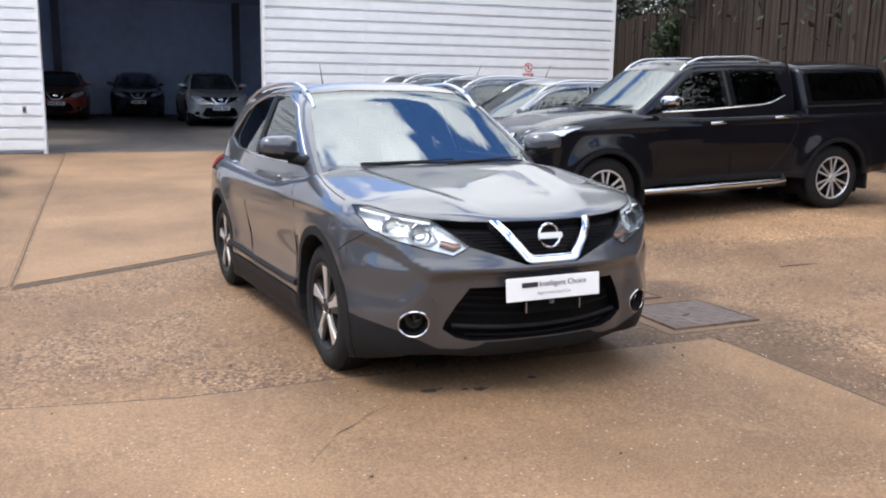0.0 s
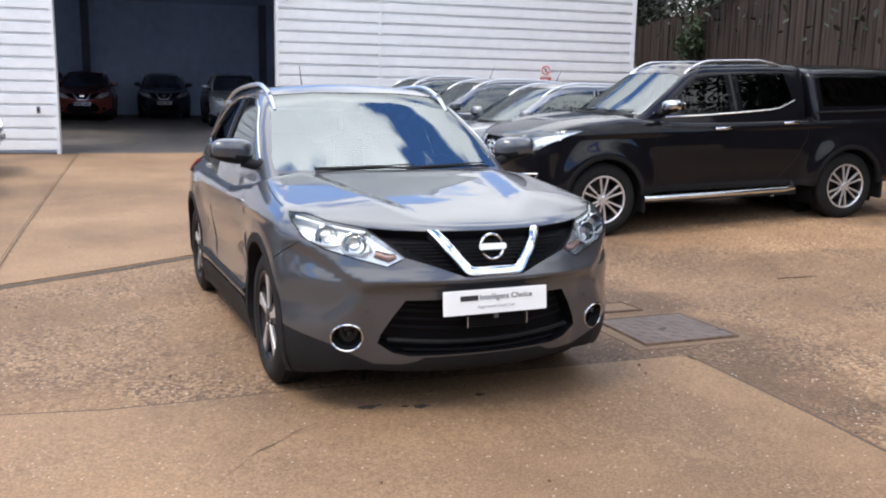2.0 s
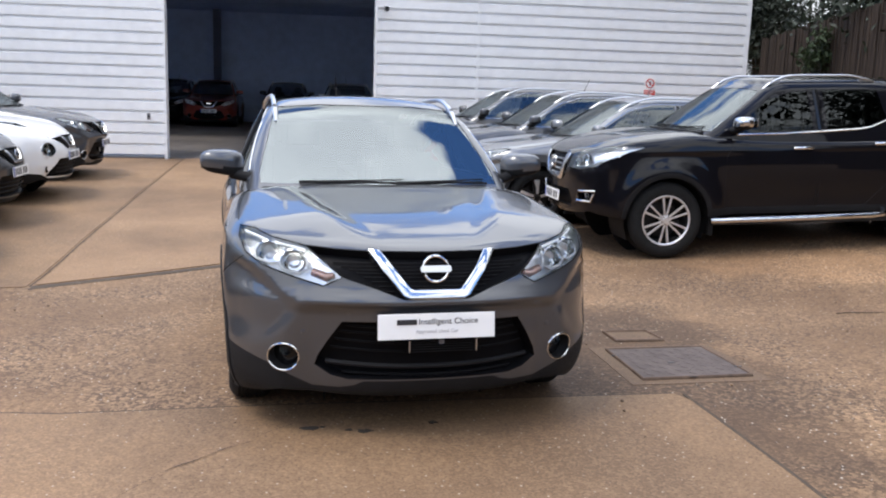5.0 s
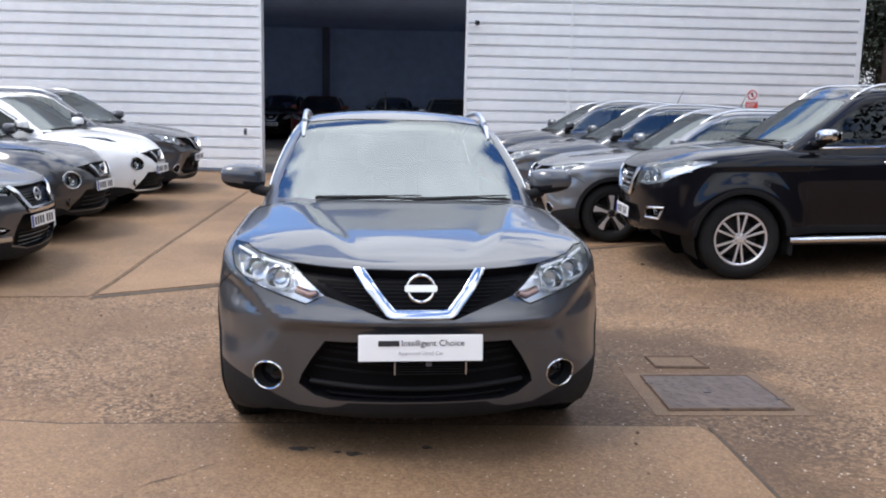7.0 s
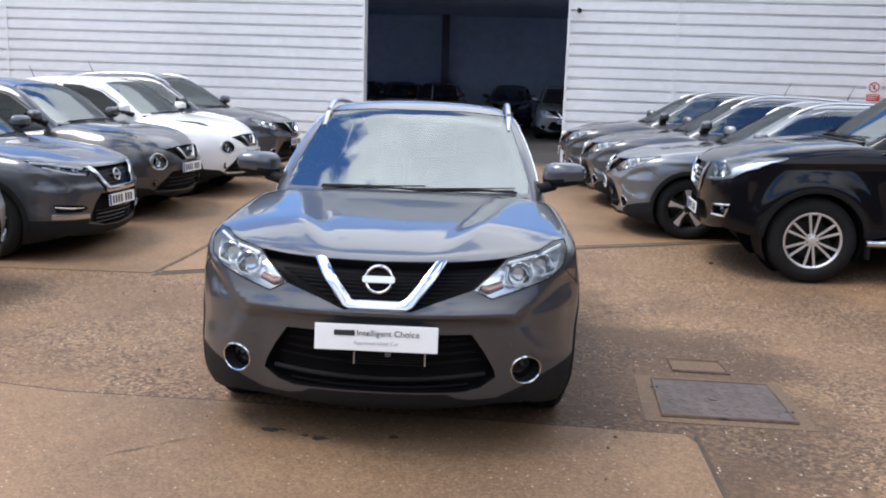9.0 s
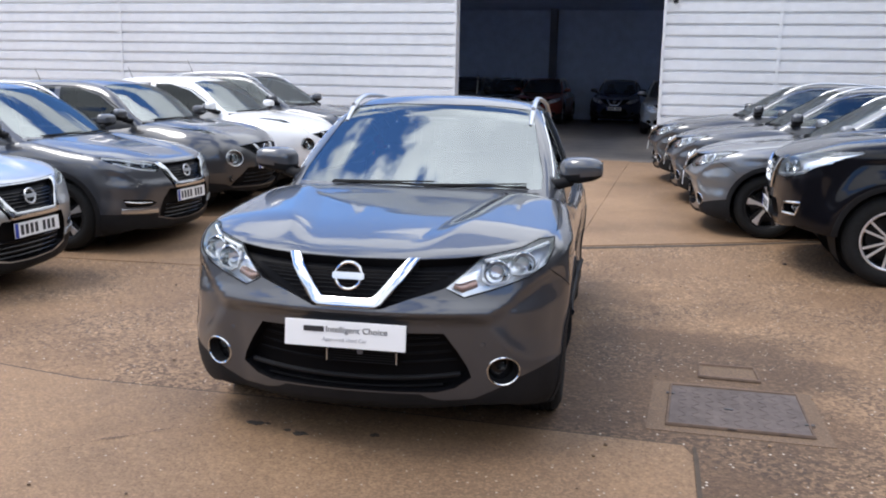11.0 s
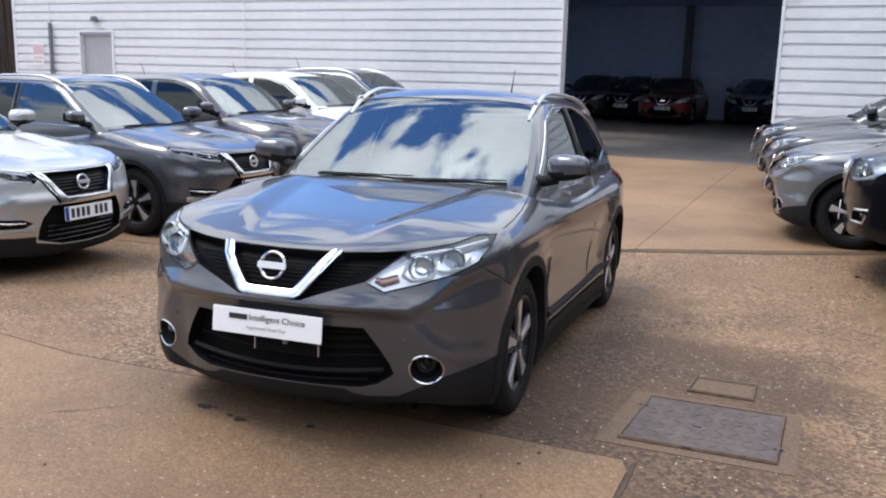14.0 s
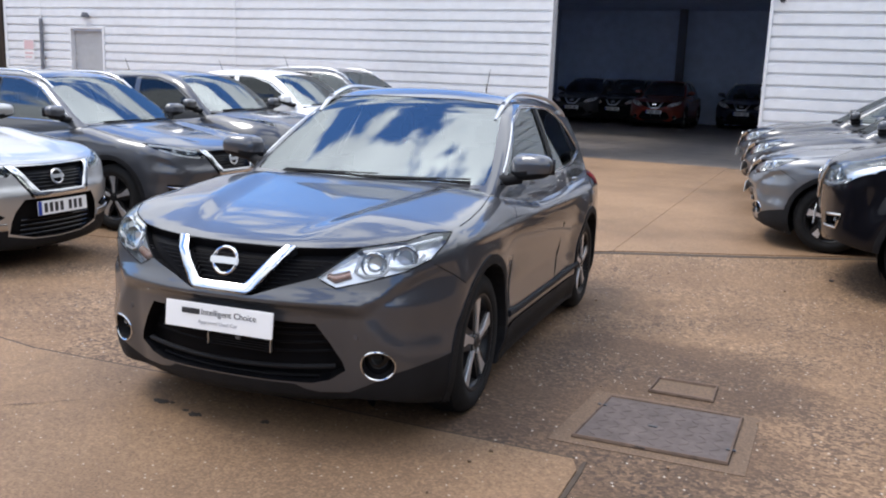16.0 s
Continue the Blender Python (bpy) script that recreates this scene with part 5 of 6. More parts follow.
# ---- ground ----
def concrete(name, base, light, dark, stone_scale, stone_mix, stain, rough=0.78, patches=()):
    """Worn tan concrete: pebbles, grit, broad stains, fine cracks in relief."""
    m = bpy.data.materials.new(name)
    m.use_nodes = True
    nt = m.node_tree
    b = nt.nodes["Principled BSDF"]
    N = nt.nodes.new
    co = N("ShaderNodeTexCoord")
    geo = N("ShaderNodeNewGeometry")

    def noise_at(scale, detail, rough_=0.55):
        n = N("ShaderNodeTexNoise")
        n.inputs["Scale"].default_value, n.inputs["Detail"].default_value, n.inputs["Roughness"].default_value = scale, detail, rough_
        nt.links.new(geo.outputs["Position"], n.inputs["Vector"])
        return n.outputs["Fac"]

    def ramp(fac, p0, c0, p1, c1):
        r = N("ShaderNodeValToRGB")
        e = r.color_ramp.elements
        e[0].position, e[0].color, e[1].position, e[1].color = p0, (*c0, 1), p1, (*c1, 1)
        nt.links.new(fac, r.inputs[0])
        return r.outputs[0]

    def mix(fac, a, c, kind="MIX"):
        x = N("ShaderNodeMix")
        x.data_type, x.blend_type = "RGBA", kind
        for v, s in ((fac, "Factor"), (a, "A"), (c, "B")):
            if isinstance(v, (int, float)):
                x.inputs[s].default_value = v
            elif isinstance(v, tuple):
                x.inputs[s].default_value = (*v, 1)
            else:
                nt.links.new(v, x.inputs[s])
        return x.outputs["Result"]
    vor = N("ShaderNodeTexVoronoi")
    vor.inputs["Scale"].default_value = stone_scale
    nt.links.new(geo.outputs["Position"], vor.inputs["Vector"])
    sep = N("ShaderNodeSeparateColor")
    nt.links.new(vor.outputs["Color"], sep.inputs[0])
    stones = ramp(sep.outputs[0], 0.25, dark, 0.92, light)
    patch = ramp(noise_at(1.3, 5), 0.42, (0, 0, 0), 0.62, (1, 1, 1))
    grit = ramp(noise_at(90, 3), 0.32, (0.66, 0.66, 0.66), 0.68, (1.28, 1.28, 1.28))
    broad = ramp(noise_at(0.45, 6, 0.6), 0.36, tuple(stain), 0.62, (1.14, 1.12, 1.09))
    drip = ramp(noise_at(3.2, 6, 0.65), 0.66, (1, 1, 1), 0.78, (0.62, 0.60, 0.58))
    fac = N("ShaderNodeMath")
    fac.operation = "MULTIPLY_ADD"
    nt.links.new(patch, fac.inputs[0])
    fac.inputs[1].default_value, fac.inputs[2].default_value = stone_mix * 0.6, stone_mix * 0.4
    c = mix(fac.outputs[0], base, stones)
    c = mix(1.0, c, grit, "MULTIPLY")
    c = mix(1.0, c, broad, "MULTIPLY")
    c = mix(1.0, c, drip, "MULTIPLY")
    # patches with ragged edges, darkened or lightened in the colour
    for tone_patch in patches:
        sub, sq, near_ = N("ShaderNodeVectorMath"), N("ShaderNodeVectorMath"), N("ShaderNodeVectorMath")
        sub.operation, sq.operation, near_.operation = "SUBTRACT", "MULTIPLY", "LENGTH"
        sub.inputs[1].default_value, sq.inputs[1].default_value = (tone_patch[0], tone_patch[1], 0), (1 / tone_patch[2], 1 / tone_patch[3], 0)
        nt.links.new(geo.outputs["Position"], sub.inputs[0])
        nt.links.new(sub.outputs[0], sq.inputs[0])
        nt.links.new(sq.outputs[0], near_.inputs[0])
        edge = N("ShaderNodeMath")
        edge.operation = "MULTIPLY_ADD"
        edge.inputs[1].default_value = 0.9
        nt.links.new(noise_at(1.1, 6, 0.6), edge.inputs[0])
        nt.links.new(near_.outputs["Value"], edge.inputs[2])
        c = mix(1.0, c, ramp(edge.outputs[0], 0.80, tone_patch[4], 1.55, (1, 1, 1)), "MULTIPLY")
    # scattered pale flints
    v2 = N("ShaderNodeTexVoronoi")
    v2.inputs["Scale"].default_value = stone_scale * 0.62
    nt.links.new(geo.outputs["Position"], v2.inputs["Vector"])
    s2 = N("ShaderNodeSeparateColor")
    nt.links.new(v2.outputs["Color"], s2.inputs[0])
    near = ramp(v2.outputs["Distance"], 0.16, (1, 1, 1), 0.24, (0, 0, 0))
    rare = ramp(s2.outputs[1], 0.86, (0, 0, 0), 0.90, (1, 1, 1))
    both = mix(1.0, near, rare, "MULTIPLY")
    c = mix(mix(1.0, both, (stone_mix, stone_mix, stone_mix), "MULTIPLY"), c, (0.56, 0.50, 0.42))
    nt.links.new(c, b.inputs["Base Color"])
    b.inputs["Roughness"].default_value = rough
    h = mix(0.5, vor.outputs["Distance"], noise_at(60, 4))
    bp = N("ShaderNodeBump")
    bp.inputs["Strength"].default_value, bp.inputs["Distance"].default_value = 0.32 * stone_mix + 0.08, 0.004
    nt.links.new(h, bp.inputs["Height"])
    nt.links.new(bp.outputs[0], b.inputs["Normal"])
    return m


# dark patch: darker ground plus painted car shadow; light patch: pale ground plus low-angle brightness
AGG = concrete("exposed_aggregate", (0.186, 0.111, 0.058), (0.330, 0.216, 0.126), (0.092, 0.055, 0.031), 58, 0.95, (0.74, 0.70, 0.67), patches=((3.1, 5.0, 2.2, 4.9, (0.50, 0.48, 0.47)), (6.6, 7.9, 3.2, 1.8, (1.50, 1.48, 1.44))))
SLAB = concrete("slab_concrete", (0.214, 0.130, 0.069), (0.290, 0.192, 0.112), (0.158, 0.097, 0.054), 64, 0.55, (0.62, 0.59, 0.56), 0.72)
SLAB_PALE = concrete("slab_pale_concrete", (0.228, 0.140, 0.076), (0.314, 0.208, 0.121), (0.183, 0.116, 0.066), 60, 0.45, (0.66, 0.62, 0.58), 0.72)
COLLAR = concrete("collar_concrete", (0.122, 0.078, 0.047), (0.165, 0.110, 0.069), (0.078, 0.051, 0.032), 70, 0.2, (0.8, 0.78, 0.76))
# dark enough to carry the shadow of the slab's step as well
JOINT = shader("joint_filler_step_shadow", (0.060, 0.043, 0.030), 0.9, grain=0.3)
IRON = shader("cast_cover_steel", (0.088, 0.069, 0.063), 0.85, 0.0, grain=0.35, scale=14, bump=0.5, bump_scale=50)
RUST = shader("rusty_frame", (0.10, 0.065, 0.045), 0.8, grain=0.4, scale=20)
OIL = shader("oil_stain", (0.035, 0.027, 0.021), 0.85, grain=0.3, scale=20)
BLUE_STRIP = shader("plate_blue", (0.01, 0.04, 0.30), 0.4)
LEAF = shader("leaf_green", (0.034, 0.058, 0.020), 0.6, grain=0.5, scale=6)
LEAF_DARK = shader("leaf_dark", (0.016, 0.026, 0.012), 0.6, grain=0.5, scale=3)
BARK = shader("bark", (0.07, 0.05, 0.035), 0.9, grain=0.4, scale=12, bump=0.6)
SIGN_RED = shader("sign_red", (0.55, 0.06, 0.05), 0.45)


def sheet(poly, lift, step=0.5, thick=0.03, bevel=0.0):
    """A slab with the outline poly, draped over the yard, with sides."""
    bm = bmesh.new()
    f = bm.faces.new([bm.verts.new((x, y, 0)) for x, y in poly])
    if f.normal.z < 0:
        f.normal_flip()
    lo, hi = min(p[1] for p in poly), max(p[1] for p in poly)
    for k in range(1, int((hi - lo) / step) + 1):
        y = lo + k * step
        if y < hi and y > 1.5:
            bmesh.ops.bisect_plane(bm, geom=bm.verts[:] + bm.edges[:] + bm.faces[:], plane_co=(0, y, 0), plane_no=(0, 1, 0))
    left, right = min(p[0] for p in poly), max(p[0] for p in poly)
    for k in range(13):
        x = 3.0 + 0.5 * k
        if left < x < right and hi > 5.6:
            bmesh.ops.bisect_plane(bm, geom=bm.verts[:] + bm.edges[:] + bm.faces[:], plane_co=(x, 0, 0), plane_no=(1, 0, 0))
    edges = [e for e in bm.edges if e.is_boundary]
    for v in bm.verts:
        v.co.z = ground_z(v.co.y, v.co.x) + lift
    ret = bmesh.ops.extrude_edge_only(bm, edges=edges)
    bmesh.ops.translate(bm, verts=[g for g in ret["geom"] if isinstance(g, bmesh.types.BMVert)], vec=(0, 0, -thick))
    bmesh.ops.recalc_face_normals(bm, faces=bm.faces)
    bm.normal_update()
    if max(bm.faces, key=lambda q: q.calc_area() * abs(q.normal.z)).normal.z < 0:
        bmesh.ops.reverse_faces(bm, faces=bm.faces)
    return bm


CRACKS = [[(1.29, 3.99), (1.11, 3.80), (0.83, 3.55), (0.60, 3.19)], [(7.73, 9.47), (7.90, 8.83), (8.06, 8.24), (8.15, 7.76)]]


def build_ground():
    g = bmesh.new()
    ys = [-600, -80, -20, 0, 2] + [2.5 + 0.5 * k for k in range(31)] + [18.5, 40, 90, 700]
    xs = (-600, -60, -20, -8, -2, 2) + tuple(3.0 + 0.5 * k for k in range(13)) + (12, 20, 60, 600)
    rows = [[g.verts.new((x, y, ground_z(y, x))) for x in xs] for y in ys]
    for a, b in zip(rows, rows[1:]):
        for i in range(len(xs) - 1):
            g.faces.new((a[i], a[i + 1], b[i + 1], b[i]))
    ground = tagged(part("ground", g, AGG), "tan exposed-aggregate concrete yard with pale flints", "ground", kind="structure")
    front = [(-14, -12), (3.42, -12), (3.38, 3.2), (3.345, 4.20), (3.30, 4.305), (2.6, 4.285), (1.2, 4.26), (0.2, 4.20), (-0.9, 4.33), (-14, 4.5)]
    part("concrete_slab", sheet(front, 0.006), SLAB, ground, "smooth worn brown concrete slab with broken corner")
    part("concrete_slab", sheet([(-0.84, 7.52), (0.0, 8.02), (0.80, 8.50), (2.182, 9.36), (2.182, 17.75), (-0.98, 17.75)], 0.008), SLAB_PALE, ground, "pale tan concrete slab before the doorway")
    part("concrete_slab", sheet([(2.188, 9.38), (3.2, 9.84), (4.4, 10.36), (8.6, 11.6), (8.6, 17.6), (2.188, 17.6)], 0.008), SLAB_PALE, ground, "pale tan concrete slab before the wall")
    part("concrete_slab", sheet([(-13, 7.0), (-4, 7.1), (-0.90, 7.45), (-1.02, 17.6), (-13, 17.6)], 0.006), SLAB, ground, "brown concrete slab under the parked row")
    part("expansion_joint", sheet([(-0.86, 7.36), (0.0, 7.88), (0.82, 8.38), (2.18, 9.25), (4.4, 10.22), (5.4, 10.58), (5.4, 10.63), (4.4, 10.30), (2.18, 9.345), (0.80, 8.475), (0.0, 7.99), (-0.86, 7.49)], 0.003), JOINT, ground, "dark tarred joint")
    part("expansion_joint", sheet([(-0.99, 17.7), (-0.88, 7.48), (-0.870, 7.48), (-0.981, 17.7)], 0.004), JOINT, ground, "dark tarred joint")
    part("expansion_joint", sheet([(3.29, 4.31), (2.6, 4.29), (1.2, 4.265), (0.2, 4.205), (-0.9, 4.335), (-0.9, 4.346), (0.2, 4.222), (1.2, 4.28), (2.6, 4.305), (3.30, 4.325)], 0.003), JOINT, ground, "dark gritty joint with the slab step's shadow in its colour")
    # strip painting the step shadow down the slab's right edge
    part("expansion_joint", sheet([(3.345, 4.30), (3.35, 4.20), (3.385, 3.2), (3.425, -6.0), (3.445, -6.0), (3.405, 3.2), (3.37, 4.20), (3.36, 4.31)], 0.0035), JOINT, ground, "dark gritty joint with the slab step's shadow in its colour")
    # cracks
    rnd = random.Random(9)
    for line in CRACKS:
        pts = []
        for (x0, y0), (x1, y1) in zip(line, line[1:]):
            n = max(2, int(math.hypot(x1 - x0, y1 - y0) / 0.07))
            pts += [(x0 + (x1 - x0) * k / n + rnd.uniform(-0.012, 0.012), y0 + (y1 - y0) * k / n + rnd.uniform(-0.012, 0.012)) for k in range(n)]
        w = [rnd.uniform(0.001, 0.0045) for _ in pts]
        bm = bmesh.new()
        a = [bm.verts.new((x, y - d, ground_z(y, x) + 0.0095)) for (x, y), d in zip(pts, w)]
        b = [bm.verts.new((x + 0.3 * d, y + d, ground_z(y, x) + 0.0095)) for (x, y), d in zip(pts, w)]
        for k in range(len(pts) - 1):
            bm.faces.new((a[k], a[k + 1], b[k + 1], b[k]))
        part("crack", bm, OIL, ground, "fine dark crack", flat=True)
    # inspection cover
    ring_o = [(3.13, 4.47), (3.98, 4.51), (3.965, 5.32), (3.14, 5.29)]
    part("cover_collar", sheet(ring_o, 0.003, 0.3), COLLAR, ground, "smooth concrete collar round a cover")
    for k, poly in enumerate(([(3.225, 4.555), (3.895, 4.595), (3.885, 5.245), (3.235, 5.205)],)):
        cov = tagged(part("inspection_cover", sheet(poly, 0.012, 0.3, 0.012), IRON), "worn steel inspection cover set in concrete", "manhole cover")
        a, b, c, d = [Vector((x, y, 0)) for x, y in poly]
        for i in range(9):
            for j in range(9):
                p = a.lerp(b, (i + 1) / 10).lerp(d.lerp(c, (i + 1) / 10), (j + 1) / 10)
                z = ground_z(p.y) + 0.012
                t = box(-0.024, 0.024, -0.005, 0.005, 0, 0.0018)
                bmesh.ops.transform(t, matrix=pose(p.x, p.y, z, 0, 0, 45 if (i + j) % 2 else -45), verts=t.verts)
                part("tread_bar", t, IRON, cov, flat=True)
        for p in (a.lerp(d, 0.75), b.lerp(c, 0.25), a.lerp(c, 0.45), a.lerp(b, 0.45)):
            part("lifting_slot", box(p.x - 0.022, p.x + 0.022, p.y - 0.010, p.y + 0.010, ground_z(p.y) + 0.013, ground_z(p.y) + 0.0165), INK, cov)
        edge = [(q.x, q.y, ground_z(q.y) + 0.008) for q in (a, b, c, d)]
        part("cover_frame", tube(edge, 0.012, 6, closed=True), RUST, cov)
    small = [(3.385, 5.44), (3.715, 5.45), (3.70, 5.73), (3.385, 5.71)]
    sc = tagged(part("drain_cover", sheet(small, 0.004, 0.3, 0.01), COLLAR), "small concrete-filled drain cover in rusty frame", "drain cover")
    part("cover_frame", tube([(x, y, ground_z(y) + 0.006) for x, y in small], 0.011, 6, closed=True), RUST, sc)
    # oil drips under the nose of the car
    rnd = random.Random(5)
    for x, y, r in ((1.37, 3.93, 0.024), (1.62, 3.88, 0.022), (1.55, 3.90, 0.012), (1.95, 3.97, 0.016), (1.43, 3.945, 0.009)):
        pts = [(x + r * (0.6 + 0.9 * rnd.random()) * 1.5 * math.cos(t), y + r * (0.5 + 0.8 * rnd.random()) * math.sin(t)) for t in [2 * math.pi * i / 11 for i in range(11)]]
        part("oil_spot", sheet(pts, 0.0085, 0.5, 0.004), OIL, ground, "dark oil drip")
    # loose stones
    for k in range(120):
        x, y = rnd.uniform(-1.5, 6.0), rnd.uniform(2.5, 9.0)
        bm = bmesh.new()
        bmesh.ops.create_icosphere(bm, subdivisions=1, radius=rnd.uniform(0.004, 0.011))
        for v in bm.verts:
            v.co *= rnd.uniform(0.75, 1.2)
            v.co.z *= 0.6
        bmesh.ops.translate(bm, verts=bm.verts, vec=(x, y, ground_z(y, x) + 0.012))
        part("pebble", bm, COLLAR if k % 3 else SLAB_PALE, ground)
    tagged(part("twig", tube([(x, y, ground_z(y, x) + h) for x, y, h in ((5.46, 6.22, 0.008), (5.60, 6.235, 0.010), (5.75, 6.225, 0.007), (5.89, 6.24, 0.006))], [0.003, 0.0045, 0.004, 0.002], 6), BARK), "thin dry twig lying on the concrete", "twig")
    b = box(-0.02, 0.02, -0.014, 0.014, 0, 0.02, 0.005)
    bmesh.ops.translate(b, verts=b.verts, vec=(4.19, 9.12, ground_z(9.12, 4.19)))
    tagged(part("stone", b, IRON), "small dark stone lying on the concrete", "stone")


build_ground()


# ---- building ----
PITCH = 0.2085
RIBS = int(WALL_TOP / PITCH)


def cladding(x0, x1, z0, z1):
    """Horizontally ribbed steel sheet: flat crowns, sloping webs, narrow valleys."""
    prof = []
    k = 0
    base = 0.19
    z = base - PITCH
    while z < z1:
        for dz, d in ((0.0, -0.044), (0.132, -0.044), (0.142, 0.000), (0.205, 0.000), (0.205, -0.036), (0.190, -0.044)):
            if z0 <= z + dz <= z1:
                prof.append((z + dz, d))
        z += PITCH
    bm = bmesh.new()
    rows = [[bm.verts.new((x, WALL_Y + d, zz)) for zz, d in prof] for x in (x0, x1)]
    for i in range(len(prof) - 1):
        bm.faces.new((rows[0][i], rows[1][i], rows[1][i + 1], rows[0][i + 1]))
    bmesh.ops.recalc_face_normals(bm, faces=bm.faces)
    for f in bm.faces:
        if f.normal.y > 0:
            f.normal_flip()
    return bm


def build_building():
    slab = box(END_L, PD_L + 0.05, WALL_Y + 0.005, WALL_Y + 0.20, 0.02, WALL_TOP)
    box(PD_R - 0.05, DOOR_L, WALL_Y + 0.005, WALL_Y + 0.20, 0.02, WALL_TOP, 0.0, slab)
    box(PD_L + 0.05, PD_R - 0.05, WALL_Y + 0.005, WALL_Y + 0.20, PD_TOP - 0.05, WALL_TOP, 0.0, slab)
    front = tagged(part("wall_front", slab, HALL, flat=True), "pale grey ribbed steel cladding wall", "wall", kind="structure")
    right = tagged(part("wall_front_right", box(DOOR_R, END_R, WALL_Y + 0.005, WALL_Y + 0.20, 0.02, WALL_TOP), HALL, flat=True), "pale grey ribbed steel cladding wall", "wall", kind="structure")
    lintel = tagged(part("wall_lintel", box(DOOR_L, DOOR_R, WALL_Y + 0.005, WALL_Y + 0.20, DOOR_TOP, WALL_TOP), HALL, flat=True), "pale grey ribbed steel cladding above the doorway", "wall", kind="structure")
    seams_x = [END_L, -8.86, DOOR_L]
    for a, b in zip(seams_x, seams_x[1:]):
        if a == END_L:
            part("cladding_sheet", cladding(a, PD_L, 0.13, WALL_TOP), CLAD, front, flat=True)
            part("cladding_sheet", cladding(PD_L, PD_R, PD_TOP, WALL_TOP), CLAD, front, flat=True)
            part("cladding_sheet", cladding(PD_R, b, 0.13, WALL_TOP), CLAD, front, flat=True)
        else:
            part("cladding_sheet", cladding(a, b, 0.13, WALL_TOP), CLAD, front, flat=True)
    for a, b in ((DOOR_R, 4.69), (4.69, END_R)):
        part("cladding_sheet", cladding(a, b, 0.13, WALL_TOP), CLAD, right, flat=True)
    part("cladding_sheet", cladding(DOOR_L, DOOR_R, DOOR_TOP, WALL_TOP), CLAD, lintel, flat=True)
    f = WALL_Y - 0.044
    for x, w, own in ((-8.86, 0.035, front), (4.69, 0.035, right), (-15.0, 0.035, front), (END_R - 0.03, 0.05, right), (END_L + 0.03, 0.05, front)):
        part("vertical_flashing", box(x - w, x + w, f - 0.012, f - 0.002, 0.10, WALL_TOP, 0.003), CLAD_TRIM, own)
    part("door_jamb", box(DOOR_L - 0.055, DOOR_L + 0.004, f - 0.022, WALL_Y + 0.21, 0.07, DOOR_TOP + 0.06, 0.006), CLAD_TRIM, front)
    part("door_jamb", box(DOOR_R - 0.004, DOOR_R + 0.055, f - 0.022, WALL_Y + 0.21, 0.07, DOOR_TOP + 0.06, 0.006), CLAD_TRIM, right)
    part("door_head", box(DOOR_L + 0.004, DOOR_R - 0.004, f - 0.02, WALL_Y + 0.21, DOOR_TOP - 0.01, DOOR_TOP + 0.06, 0.006), CLAD_TRIM, lintel)
    for a, b, own in ((END_L, PD_L - 0.06, front), (PD_R + 0.06, DOOR_L - 0.06, front), (DOOR_R + 0.06, END_R, right)):
        part("drip_flashing", box(a, b, f - 0.018, WALL_Y, 0.105, 0.135, 0.004), STEEL, own)
        part("wall_kerb", box(a, b, WALL_Y - 0.02, WALL_Y + 0.2, 0.0, 0.105), COLLAR, own)
    # side walls set in close, out of view, to bounce more light inside
    for nm, x0, x1, y0, y1 in (("wall_west", -7.2, -7.0, WALL_Y + 0.205, 36), ("wall_east", 7.6, 7.8, WALL_Y + 0.205, 36), ("wall_back", -7.2, 7.8, 36.005, 36.2)):
        tagged(part(nm, box(x0, x1, y0, y1, 0.0, WALL_TOP), HALL, flat=True), "dull blue-grey lining inside the hall", "wall", kind="structure")
    # gaps left in the unseen roof, added to brighten the hall
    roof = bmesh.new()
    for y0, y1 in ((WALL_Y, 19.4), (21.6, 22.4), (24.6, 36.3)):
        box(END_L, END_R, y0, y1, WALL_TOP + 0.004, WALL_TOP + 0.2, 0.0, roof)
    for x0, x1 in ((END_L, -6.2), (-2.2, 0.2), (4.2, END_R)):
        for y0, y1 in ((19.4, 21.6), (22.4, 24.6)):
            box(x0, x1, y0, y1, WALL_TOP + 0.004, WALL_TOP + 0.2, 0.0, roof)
    tagged(part("ceiling", roof, HALL, flat=True), "dull steel roof over the hall, unseen openings added for light", "ceiling", kind="structure")
    tagged(part("floor", box(END_L + 0.21, END_R - 0.21, WALL_Y + 0.02, 36.3, 0.0, 0.096), HALL_FLOOR, flat=True), "dark dusty concrete hall floor", "floor", kind="structure")
    # second column stands in for the back wall's darker right section
    for x, y in ((-2.05, 35.4), (4.3, 35.4)):
        col = empty("steel_column", pose(x, y, 0.096), "dark painted steel column in the hall", "column", "hall columns")
        part("web", box(-0.012, 0.012, -0.13, 0.13, 0, WALL_TOP - 0.1), DARK_STEEL, col)
        part("flange", box(-0.13, 0.13, -0.15, -0.132, 0, WALL_TOP - 0.1), DARK_STEEL, col)
        part("flange", box(-0.13, 0.13, 0.132, 0.15, 0, WALL_TOP - 0.1), DARK_STEEL, col)
    # plain side door
    d = tagged(part("door_1", box(PD_L + 0.07, PD_R - 0.07, WALL_Y + 0.06, WALL_Y + 0.10, 0.12, PD_TOP + 0.001, 0.004), DOOR_GREY), "plain grey steel side door, shut", "door", kind="structure")
    part("door_frame", box(PD_L, PD_L + 0.065, f - 0.03, WALL_Y + 0.07, 0.10, PD_TOP, 0.004), CLAD_TRIM, d)
    part("door_frame", box(PD_R - 0.065, PD_R, f - 0.03, WALL_Y + 0.07, 0.10, PD_TOP, 0.004), CLAD_TRIM, d)
